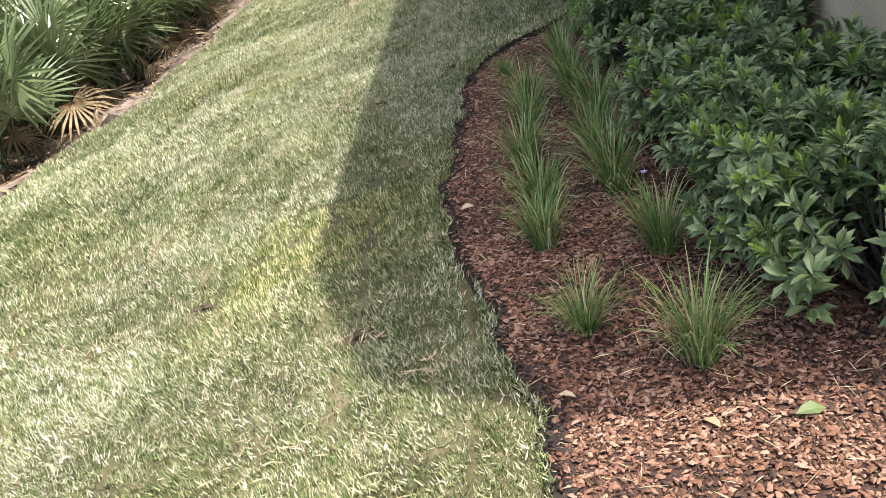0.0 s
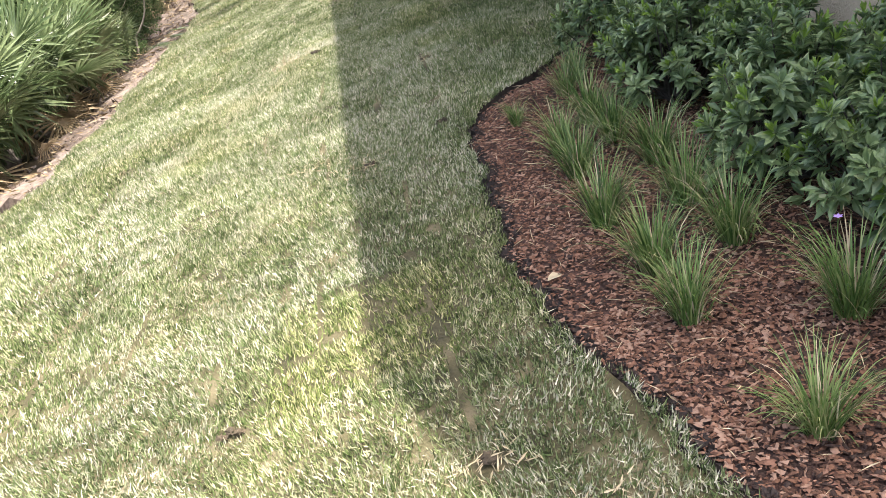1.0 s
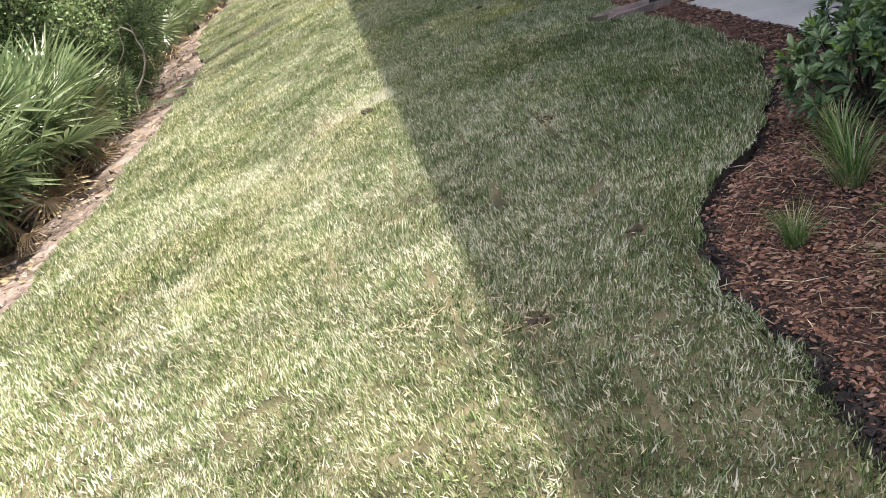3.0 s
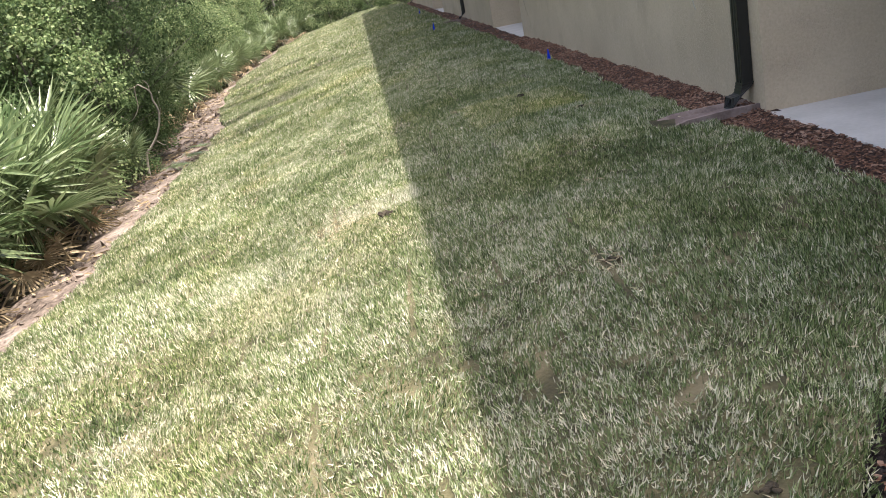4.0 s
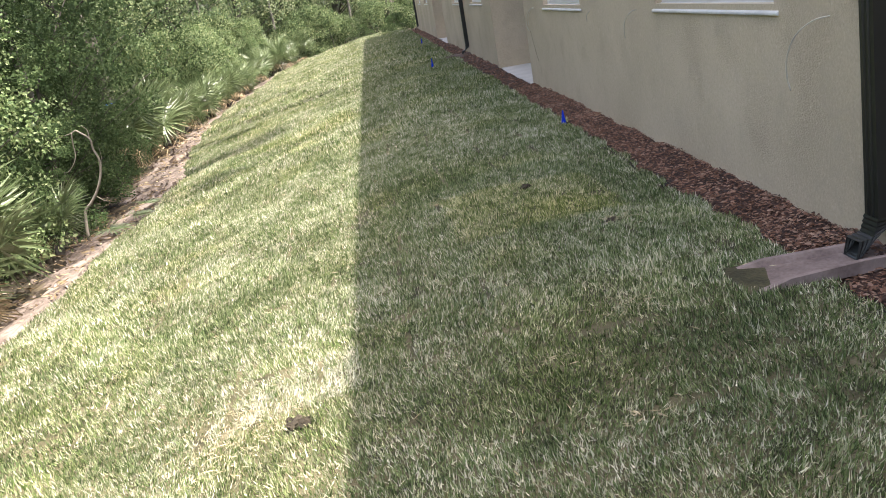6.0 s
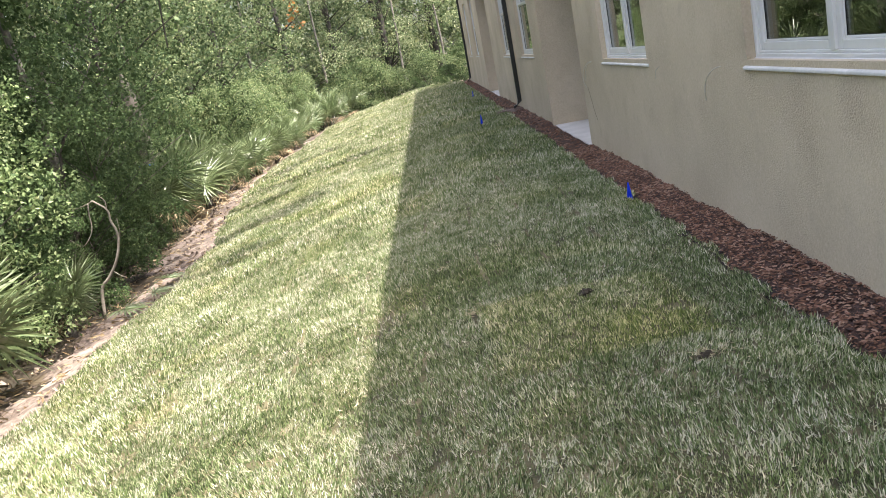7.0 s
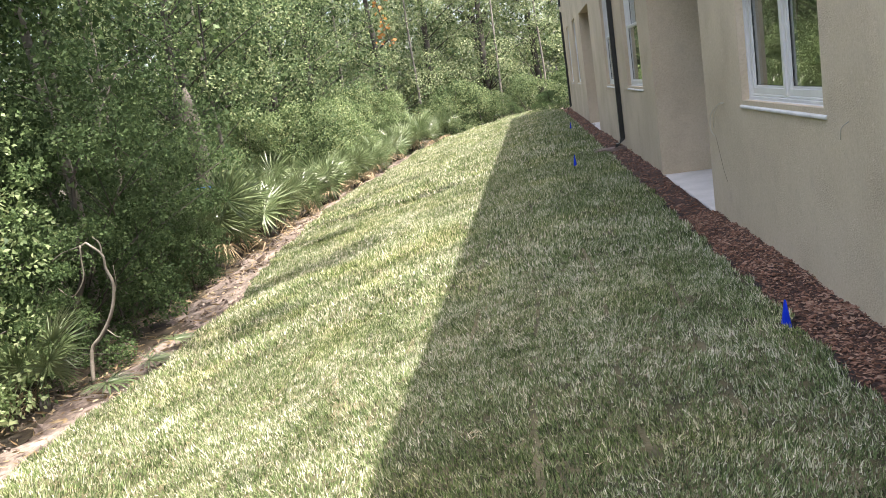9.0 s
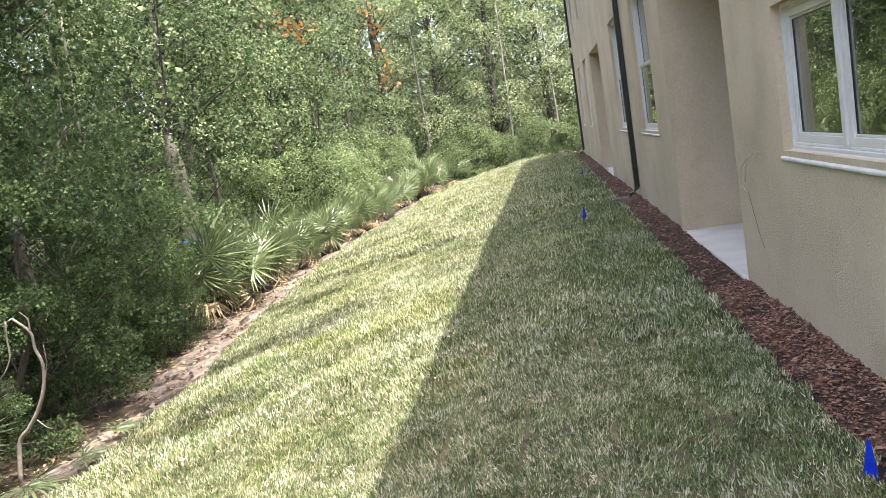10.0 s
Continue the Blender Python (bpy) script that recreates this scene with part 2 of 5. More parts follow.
M_SHRUBNEW = material("young_leaf", [(0.12, 0.22, 0.03), (0.24, 0.36, 0.06)], scale=6, fine=30, rough=0.42, bump=0, island=0.6, through_light=0.3, spec=0.4)
M_CLUMP = material("strappy_green_blade", [(0.05, 0.11, 0.028), (0.105, 0.195, 0.05), (0.185, 0.28, 0.085), (0.29, 0.33, 0.14)], scale=5, fine=20, rough=0.45, bump=0, island=0.8, through_light=0.3, spec=0.45)
M_PALM = material("palmetto_leaf", [(0.026, 0.050, 0.019), (0.058, 0.097, 0.037), (0.15, 0.195, 0.092)], scale=2, fine=20, rough=0.3, bump=0, island=0.6, through_light=0.3, spec=0.55)
M_PALMDRY = material("dry_palmetto_leaf", [(0.12, 0.08, 0.04), (0.25, 0.19, 0.11), (0.36, 0.29, 0.19)], scale=3, fine=20, rough=0.7, bump=0, island=0.6, through_light=0.2)
M_LEAF_A = material("mid_green_leaf", [(0.045, 0.078, 0.032), (0.086, 0.134, 0.055), (0.16, 0.21, 0.092), (0.265, 0.30, 0.15)], scale=0.8, fine=8, rough=0.55, bump=0, island=0.8, through_light=0.35, spec=0.3)
M_LEAF_B = material("deep_green_leaf", [(0.036, 0.062, 0.025), (0.064, 0.104, 0.040), (0.105, 0.150, 0.062)], scale=0.8, fine=8, rough=0.6, bump=0, island=0.7, through_light=0.42, spec=0.12)
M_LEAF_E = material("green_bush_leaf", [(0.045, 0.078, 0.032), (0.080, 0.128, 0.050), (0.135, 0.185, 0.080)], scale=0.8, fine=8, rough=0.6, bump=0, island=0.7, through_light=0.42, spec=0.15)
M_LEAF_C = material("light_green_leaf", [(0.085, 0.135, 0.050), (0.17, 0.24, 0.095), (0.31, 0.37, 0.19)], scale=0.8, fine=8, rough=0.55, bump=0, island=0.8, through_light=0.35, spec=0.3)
# sun and haze on the far trees, put into a paler leaf colour
M_LEAF_D = material("far_leaf_with_haze", [(0.09, 0.125, 0.06), (0.17, 0.22, 0.105), (0.28, 0.33, 0.18), (0.42, 0.45, 0.28)], scale=0.8, fine=8, rough=0.55, bump=0, island=0.8, through_light=0.45, spec=0.3)
# shade inside the crowns, put into the colour of a darker leaf
M_LEAF_IN = material("inner_leaf_painted_shade", [(0.036, 0.058, 0.025), (0.066, 0.10, 0.042)], scale=0.8, fine=8, rough=0.7, bump=0, island=0.6, through_light=0.38, spec=0.1)
M_LEAF_O = material("orange_leaf", [(0.22, 0.10, 0.03), (0.36, 0.19, 0.06)], scale=2, fine=8, rough=0.5, bump=0, island=0.8, through_light=0.4)
M_STRAW = material("dry_straw", [(0.38, 0.32, 0.20), (0.55, 0.48, 0.33)], scale=6, fine=20, rough=0.7, bump=0, island=0.7, through_light=0.2)
M_FLOWER = material("lilac_petal", [(0.42, 0.28, 0.62), (0.55, 0.40, 0.75)], scale=20, fine=60, rough=0.6, bump=0, through_light=0.3)

glass = bpy.data.materials.new("window_glass")
glass.use_nodes = True
gb = glass.node_tree.nodes["Principled BSDF"]
gb.inputs["Transmission Weight"].default_value, gb.inputs["Roughness"].default_value, gb.inputs["IOR"].default_value = 1.0, 0.0, 1.9
gb.inputs["Base Color"].default_value = (0.62, 0.70, 0.66, 1)

# ---- the lie of the land ----
RIGHT_Y = [-30, 1.1, 1.92, 2.36, 2.91, 3.44, 3.68, 4.22, 4.73, 5.33, 5.64, 5.86, 6.14, 6.39, 6.58, 7.2, 7.8, 50]
RIGHT_X = [-0.45, -0.45, -0.45, -0.50, -0.63, -0.75, -0.79, -0.78, -0.72, -0.70, -0.68, -0.60, -0.40, -0.15, 0.02, 0.35, 0.60, 0.60]
LEFT_Y = [-30, 5, 7, 9.5, 14, 17, 19, 21, 22.6, 27, 30, 33.5, 37, 42.7, 45, 46.6, 49]
LEFT_X = [-4.9, -4.75, -4.4, -4.2, -4.15, -4.05, -4.08, -4.3, -4.65, -5.1, -5.4, -5.45, -5.2, -5.0, -4.0, -2.9, -0.8]


def right_edge(y):
    return np.interp(y, RIGHT_Y, RIGHT_X) + 0.02 * np.sin(np.asarray(y) * 9.1) + 0.012 * np.sin(np.asarray(y) * 23.0)


def left_edge(y):
    return np.interp(y, LEFT_Y, LEFT_X) + 0.06 * np.sin(np.asarray(y) * 2.3) + 0.03 * np.sin(np.asarray(y) * 7.7)


def fall(x, y):
    """Height of the lawn: level by the wall, falling away to the ditch."""
    x, y = np.asarray(x, float), np.asarray(y, float)
    k = np.interp(y, [3.5, 11.0, 40, 48], [0.10, 0.185, 0.185, 0.12])
    d = -0.45 - x
    d = 0.5 * (d + np.sqrt(d * d + 0.12))
    return -k * d + 0.012 * np.sin(x * 3.1 + y * 1.3) + 0.01 * np.sin(x * 1.7 - y * 2.9) + 0.04


def ground_z(x, y):
    """Bare ground: under the turf a little lower, beyond its edge a sandy bank into the wood."""
    x, y = np.asarray(x, float), np.asarray(y, float)
    e = left_edge(y)
    out = np.clip(e - x, 0, None)
    edge_z = fall(np.maximum(x, e), y) - 0.07
    bank = -0.27 * np.clip(out, 0, 1.3) - 0.08 * np.clip(out - 1.3, 0, 6)
    crumb = np.clip(out * 3, 0, 1) * (0.016 * np.sin(9.7 * y + 3.1 * x) * np.sin(11.3 * x + 2.2 * y) + 0.011 * np.sin(17 * x - 5 * y) * np.sin(14.1 * y + 4 * x))
    rough = crumb + np.clip(out, 0, 1) * (0.06 * np.sin(x * 2.1 + 0.7 * y) * np.sin(1.9 * y) + 0.03 * np.sin(5 * x + 1) * np.sin(6.3 * y))
    beyond = np.clip(y - 48.7, 0, None)
    return edge_z + bank + rough - 0.25 * np.clip(beyond, 0, 2)


def sheet(xs, ys, z):
    gx, gy = np.meshgrid(xs, ys)
    v = np.stack([gx, gy, z(gx, gy)], -1).reshape(-1, 3)
    nx, ny = len(xs), len(ys)
    i = (np.arange(ny - 1)[:, None] * nx + np.arange(nx - 1)[None]).reshape(-1)
    return v, np.stack([i, i + 1, i + nx + 1, i + nx], -1)


xs = np.concatenate([[-900, -300, -100, -50], np.arange(-26, -7, 0.8), np.arange(-7, -3.4, 0.11), np.arange(-3.4, 4, 0.3), [6, 12, 30, 100, 300, 900]])
ys = np.concatenate([[-900, -300, -100, -40, -20], np.arange(-10, 56, 0.16), np.arange(56, 80, 2), [90, 120, 300, 900]])
gv, gf = sheet(xs, ys, ground_z)
ground_me = mesh_of("ground", gv, gf, M_SAND, True)
ground_me.materials.append(M_LITTER)
mid = gv[gf].mean(1)
wander = 0.25 * np.sin(mid[:, 1] * 1.7) + 0.18 * np.sin(mid[:, 1] * 4.3 + mid[:, 0] * 3)
ground_me.polygons.foreach_set("material_index", ((mid[:, 0] < left_edge(mid[:, 1]) - 1.0 + wander) | (mid[:, 1] > 49.2)).astype(np.int32))
ground = tagged(new("ground", ground_me), "pale sandy bare ground with leaf litter towards the wood", "ground", kind="structure")


def lawn_mesh():
    ys = np.arange(-12, 48.6, 0.1)
    n = 44
    v, f = [], []
    for y in ys:
        a, b = left_edge(y), right_edge(y)
        s = np.linspace(0, 1, n)
        x = a + (b - a) * s
        row = np.stack([x, np.full(n, y), fall(x, y)], -1)
        lo0, lo1 = row[:1].copy(), row[-1:].copy()
        lo0[:, 2] -= 0.09
        lo1[:, 2] -= 0.10
        v.append(np.concatenate([lo0, row, lo1]))
    m = n + 2
    i = (np.arange(len(ys) - 1)[:, None] * m + np.arange(m - 1)[None]).reshape(-1)
    return np.concatenate(v), np.stack([i, i + 1, i + m + 1, i + m], -1)


lawn = solid("lawn", lawn_mesh(), M_SOIL_TURF, "new sod lawn with cut edges sloping to a ditch", "lawn", kind="structure", smooth=True)
lawn.data.materials.append(M_EDGE)
skirt = np.zeros(len(lawn.data.polygons), np.int32)
skirt[0::45], skirt[44::45] = 1, 1
lawn.data.polygons.foreach_set("material_index", skirt)

# blades: dense near the way along the lawn, sparser far off
BLADE_V = [(-0.5, 0, 0), (0.5, 0, 0), (0, 1.0, 0)]
BLADE_F = np.array([(0, 1, 2)])
SOD_W, SOD_L = 0.41, 0.61


def lattice(ix, iy, seed):
    """A steady random number 0 to 1 for each cell."""
    h = np.sin(np.asarray(ix) * 127.1 + np.asarray(iy) * 311.7 + seed * 74.7) * 43758.5453
    return h - np.floor(h)


def mottle(x, y, size, seed):
    """Smooth noise, 0 to 1, with blotches of about that size."""
    u, v = x / size, y / size
    i, j = np.floor(u), np.floor(v)
    a, b = u - i, v - j
    a, b = a * a * (3 - 2 * a), b * b * (3 - 2 * b)
    lo = lattice(i, j, seed) * (1 - a) + lattice(i + 1, j, seed) * a
    hi = lattice(i, j + 1, seed) * (1 - a) + lattice(i + 1, j + 1, seed) * a
    return lo * (1 - b) + hi * b


def sod(x, y):
    """Row and piece of the sod that a place lies in, and how far it is from the joints."""
    u = (x + 0.66 + 0.025 * np.sin(y * 1.9)) / SOD_W
    row = np.floor(u)
    v = (y + 0.37 * row + 0.02 * np.sin(x * 5.0)) / SOD_L
    return row, np.floor(v), np.abs(u - np.round(u)) * SOD_W, np.abs(v - np.round(v)) * SOD_L


# pieces and spots that stand out: x0, x1, y0, y1, tone, yellow
SPOTS = [(-2.02, -1.30, 9.78, 10.36, 0.26, -0.3), (-0.76, 0.30, 11.3, 12.42, 0.05, 0.6), (-1.12, -0.42, 12.5, 13.6, -0.13, -0.1), (-1.62, -1.28, 4.2, 5.0, 0.14, -0.1), (-2.6, -2.1, 8.2, 9.3, 0.10, 0.0), (-1.7, -1.0, 3.4, 4.2, 0.02, 0.35), (-3.1, -2.5, 6.4, 7.7, 0.10, -0.1), (-0.2, 0.35, 9.2, 9.66, -0.10, -0.2), (-2.4, -1.75, 11.0, 11.9, -0.12, -0.2)]


def sod_tone(x, y):
    row, piece, _, _ = sod(x, y)
    tone = 0.10 * (lattice(row, piece, 3) - 0.5) + 0.20 * (mottle(x, y, 0.30, 5) - 0.5) + 0.12 * (mottle(x, y, 0.95, 8) - 0.5) + 0.16 * (mottle(x, y, 0.09, 11) - 0.5)
    # tufts: a few blades together stand pale or dark
    tone = tone + 0.42 * (mottle(x, y, 0.021, 12) - 0.5) + 0.26 * (mottle(x, y, 0.045, 13) - 0.5)
    yellow = 0.20 * (lattice(row, piece, 17) - 0.4) + 0.7 * (mottle(x, y, 0.55, 21) - 0.5)
    # dry streaks that run along the slope's rows
    tone = tone + 0.11 * (mottle(x - 0.38 * y, y * 0.22, 0.24, 31) - 0.5) * np.clip((-1.2 - x) / 0.8, 0, 1) * 2
    for x0, x1, y0, y1, dt, dy in SPOTS:
        w = 0.06 * (mottle(x, y, 0.12, 41) - 0.5)
        inside = np.clip((np.minimum(np.minimum(x - x0, x1 - x), np.minimum(y - y0, y1 - y)) + w) / 0.05, 0, 1)
        tone, yellow = tone + inside * dt, yellow + inside * dy
    # greener and darker towards the wall
    tone = tone - 0.06 * np.clip((x + 0.9) / 0.8, 0, 1)
    return tone, np.clip(yellow, 0, 1)


# small gaps where the soil shows: x, y, half widths
GAPS = [(-1.49, 6.35, 0.022, 0.15), (-1.10, 6.85, 0.03, 0.13), (-0.66, 7.62, 0.05, 0.05), (-0.75, 6.0, 0.07, 0.04), (-1.22, 5.64, 0.06, 0.06), (-1.04, 2.86, 0.06, 0.05), (0.09, 11.05, 0.07, 0.05), (-0.54, 6.42, 0.05, 0.03), (-1.99, 9.9, 0.03, 0.16), (-1.75, 10.34, 0.2, 0.025), (-0.77, 12.30, 0.02, 0.14), (-1.79, 3.43, 0.06, 0.03), (-1.12, 4.30, 0.05, 0.06), (-1.46, 3.84, 0.07, 0.03)]


def grass(x0, x1, y0, y1, per, length, width, seed):
    g = np.random.default_rng(seed)
    n = int((x1 - x0) * (y1 - y0) * per)
    x, y = g.uniform(x0, x1, n), g.uniform(y0, y1, n)
    keep = (x < right_edge(y) + 0.02 + 0.02 * mottle(x, y, 0.05, 91)) & (x > left_edge(y) - 0.03)
    keep &= ~((x > 0.28) & (y > 9.69) & (y < 10.0))
    _, _, across, along = sod(x, y)
    worn = mottle(x, y, 0.35, 51) > 0.66
    keep &= ~(((across < 0.014) | (along < 0.012)) & worn & (g.uniform(0, 1, n) < 0.9))
    for gx, gy, rx, ry in GAPS:
        keep &= ((x - gx) / rx) ** 2 + ((y - gy) / ry) ** 2 > g.uniform(0.5, 1.6, n)
    # thin and bare spots
    keep &= ~((mottle(x, y, 0.11, 61) > 0.86) & (g.uniform(0, 1, n) < 0.75))
    x, y = x[keep], y[keep]
    n = len(x)
    clump = 2 * mottle(x, y, 0.07, 71) - 1
    # the blades lie over, in a direction that wanders over the lawn
    lie = 6.0 * mottle(x, y, 0.5, 81) + 2.5 * mottle(x, y, 0.16, 82)
    az = lie + g.normal(0, 1.3, n)
    lean = np.clip(g.normal(0.48, 0.34, n), 0.02, 1.45)
    d = np.stack([np.cos(az) * np.sin(lean), np.sin(az) * np.sin(lean), np.cos(lean)], -1)
    ax = frames_along(d, rand_dirs(n, g, 0.9))
    ln = length * g.uniform(0.5, 1.35, n) * (1 + 0.3 * clump)
    ax = ax * np.stack([width * g.uniform(0.7, 1.25, n), ln, ln], -1)[:, None, :]
    tone, yellow = sod_tone(x, y)
    tone = tone + 0.05 * g.normal(0, 1, n)
    vf = scatter(BLADE_V, BLADE_F, np.stack([x, y, fall(x, y) - 0.006 + g.uniform(0, 0.012, n)], -1), ax)
    return vf, np.repeat(tone, 3), np.repeat(yellow, 3)


turf = [grass(-2.7, 0.7, 1.2, 3.0, 26000, 0.026, 0.0050, 8), grass(-2.7, 0.7, 3.0, 5.0, 19000, 0.027, 0.0055, 1), grass(-2.7, 0.7, 5.0, 9.0, 19500, 0.027, 0.0053, 6), grass(-2.7, 0.7, 9.0, 12.5, 17000, 0.027, 0.0056, 2), grass(-2.7, 0.7, 12.5, 16.5, 14500, 0.027, 0.0058, 7), grass(-4.9, -2.7, 1.5, 16.5, 7400, 0.033, 0.0080, 5), grass(-5.2, 0.7, 16.5, 25.0, 4600, 0.038, 0.010, 3), grass(-5.9, 0.7, 25.0, 48.5, 1150, 0.055, 0.020, 4)]
blades = solid("grass", join([t[0] for t in turf]), M_GRASS, "coarse sunlit green and straw-coloured turf grass", "grass", kind="stuff")
for k, name in ((1, "tone"), (2, "yellow")):
    blades.data.attributes.new(name, "FLOAT", "POINT").data.foreach_set("value", np.concatenate([t[k] for t in turf]).astype(np.float32))

# ---- mulch ----
PORCHES = [(6.46, 9.65), (17.88, 20.92), (30.2, 33.5)]  # stretches of the wall that stand open


def mulch_z(x, y):
    """Top of the mulch, with a spade-cut trench along the sod."""
    a = right_edge(y) - 0.04
    s = np.clip((x - a) / (1.02 - a), 0, 1)
    trench = np.clip((x - a) / 0.10, 0, 1)
    porch = sum(np.clip((y - a + 0.15) / 0.15, 0, 1) * np.clip((b + 0.15 - y) / 0.15, 0, 1) for a, b in PORCHES)
    pile = (1 - porch) * np.clip((x - 0.66) / 0.24, 0, 1) ** 2 * np.clip((y - 6.3) / 0.4, 0, 1) * (0.030 + 0.014 * np.sin(3.7 * y) * np.sin(2.1 * y + 1) + 0.006 * np.sin(17 * y))
    return 0.028 * s + pile - 0.045 * (1 - trench) + 0.012 * np.sin(7 * x + 3 * y) * np.sin(4.1 * y + 2 * x)


bed_v, bed_f = [], []
rows = np.arange(-4, 46.2, 0.12)
for y in rows:
    a = float(right_edge(y)) - 0.04
    x = np.concatenate([[a, a + 0.04, a + 0.075], a + 0.11 + (1.02 - a - 0.11) * np.linspace(0, 1, 11)])
    z = mulch_z(x, np.full(14, y))
    bed_v.append(np.stack([x, np.full(14, y), z], -1))
i = (np.arange(len(rows) - 1)[:, None] * 14 + np.arange(13)[None]).reshape(-1)
mulch = solid("mulch_bed", (np.concatenate(bed_v), np.stack([i, i + 1, i + 15, i + 14], -1)), M_MULCHBASE, "planting bed of red-brown bark mulch along the wall", "mulch bed", kind="structure", smooth=True)


mulch.data.materials.append(M_EDGE)
dark = np.zeros(len(mulch.data.polygons), np.int32)
dark[0::13], dark[1::13], dark[2::13] = 1, 1, 1
mulch.data.polygons.foreach_set("material_index", dark)
# three ragged flakes of bark, slightly domed
FLAKES = []
for angles, reach in (((0.1, 1.2, 2.2, 3.3, 4.9), (0.50, 0.44, 0.52, 0.46, 0.50)), ((0.4, 1.7, 2.9, 3.6, 5.3), (0.55, 0.36, 0.50, 0.48, 0.40)), ((0.0, 0.9, 2.6, 3.8, 5.6), (0.46, 0.55, 0.40, 0.56, 0.42))):
    FLAKES.append([(r * math.cos(a), r * math.sin(a), 0.25 * (k % 2)) for k, (a, r) in enumerate(zip(angles, reach))] + [(0.06, -0.04, 1.0)])
FLAKE_F = np.array([(k, (k + 1) % 5, 5) for k in range(5)])


def flakes(pos, axes):
    """Bark flakes of the three shapes in turn."""
    return join([scatter(FLAKES[k], FLAKE_F, pos[k::3], axes[k::3]) for k in range(3)])


def chips(x0, x1, y0, y1, per, seed, big=1.0, keep_out=None):
    g = np.random.default_rng(seed)
    n = int((x1 - x0) * (y1 - y0) * per)
    x, y = g.uniform(x0, x1, n), g.uniform(y0, y1, n)
    keep = (x > right_edge(y) + 0.035 + 0.07 * g.uniform(0, 1, n) ** 2) & (x < 0.955) & ((x < 0.62) | (y < 2.6) | (y > 6.3))
    x, y = x[keep], y[keep]
    n = len(x)
    az = g.uniform(0, 2 * math.pi, n)
    d = np.stack([np.cos(az), np.sin(az), g.normal(0, 0.16, n)], -1)
    ax = frames_along(d, rand_dirs(n, g, 4.0))
    ax = ax[:, :, [1, 0, 2]] * np.array([1, -1, 1])
    size = np.clip(g.lognormal(-0.05, 0.45, n), 0.3, 1.7) * big
    ax = ax * np.stack([0.0175 * size, 0.0100 * size * g.uniform(0.4, 1.5, n), 0.0034 * size], -1)[:, None, :]
    return np.stack([x, y, mulch_z(x, y) + g.uniform(0, 0.014, n)], -1), ax


all_chips = [flakes(*chips(-0.85, 1.0, 1.2, 3.4, 12500, 11)), flakes(*chips(-0.85, 1.0, 3.4, 6.7, 9000, 14)), flakes(*chips(-0.1, 1.0, 6.5, 18.0, 5200, 12, 1.3)), flakes(*chips(0.55, 1.0, 18.0, 44.5, 750, 13, 1.9))]
chips_rest = part("bark_chips", join(all_chips), M_CHIP, mulch)
tagged(chips_rest, kind="stuff")
g = np.random.default_rng(15)
n = 5200
y = 1.2 + 6.0 * g.uniform(0, 1, n)
x = right_edge(y) + g.uniform(-0.01, 0.085, n)
crumb = scatter([(-0.5, -0.5, -0.5), (0.6, -0.4, -0.3), (0, 0.6, -0.4), (0.05, 0, 0.6)], np.array([(0, 1, 3), (1, 2, 3), (2, 0, 3), (0, 2, 1)]), np.stack([x, y, mulch_z(x, y) + 0.004], -1), frames_along(rand_dirs(n, g), rand_dirs(n, g)), g.lognormal(-4.55, 0.5, n))
tagged(part("soil_crumbs", crumb, M_EDGE, mulch, "black crumbs of soil in the cut edge"), kind="stuff")
# the larger flakes that lie on top where the bed comes nearest
one = [mesh_of("bark_chip", np.array(FLAKES[k]) * s, FLAKE_F, M_CHIP_ONE) for k, s in ((0, (0.040, 0.022, 0.006)), (1, (0.034, 0.024, 0.005)), (2, (0.050, 0.017, 0.006)), (1, (0.030, 0.016, 0.005)))]
g = np.random.default_rng(77)
made = 0
while made < 280:
    x, y = g.uniform(-0.6, 0.95), 1.2 + 1.7 * g.uniform(0, 1)
    if x < right_edge(y) + 0.03:
        continue
    o = new("bark_chip", one[made % 4])
    o.parent = mulch
    o.matrix_basis = pose(x, y, float(mulch_z(x, y)) + 0.013, g.normal(0, 9), g.normal(0, 9), g.uniform(0, 360)) @ Matrix.Scale(g.uniform(0.55, 1.05), 4)
    made += 1

# ---- building ----
WALL_X, THICK, EAVE = 0.95, 0.20, 6.1
FAR = 44.2
WINDOWS = [(10.80, 12.63, 1.05, 1.84), (14.83, 16.57, 1.04, 1.84), (22.0, 23.72, 1.08, 2.87), (25.7, 27.2, 1.08, 2.87), (35.6, 37.1, 1.08, 2.87), (39.4, 40.9, 1.08, 2.87)]
UPPER = [(a, b, 4.0, 5.5) for a, b, *_ in WINDOWS]


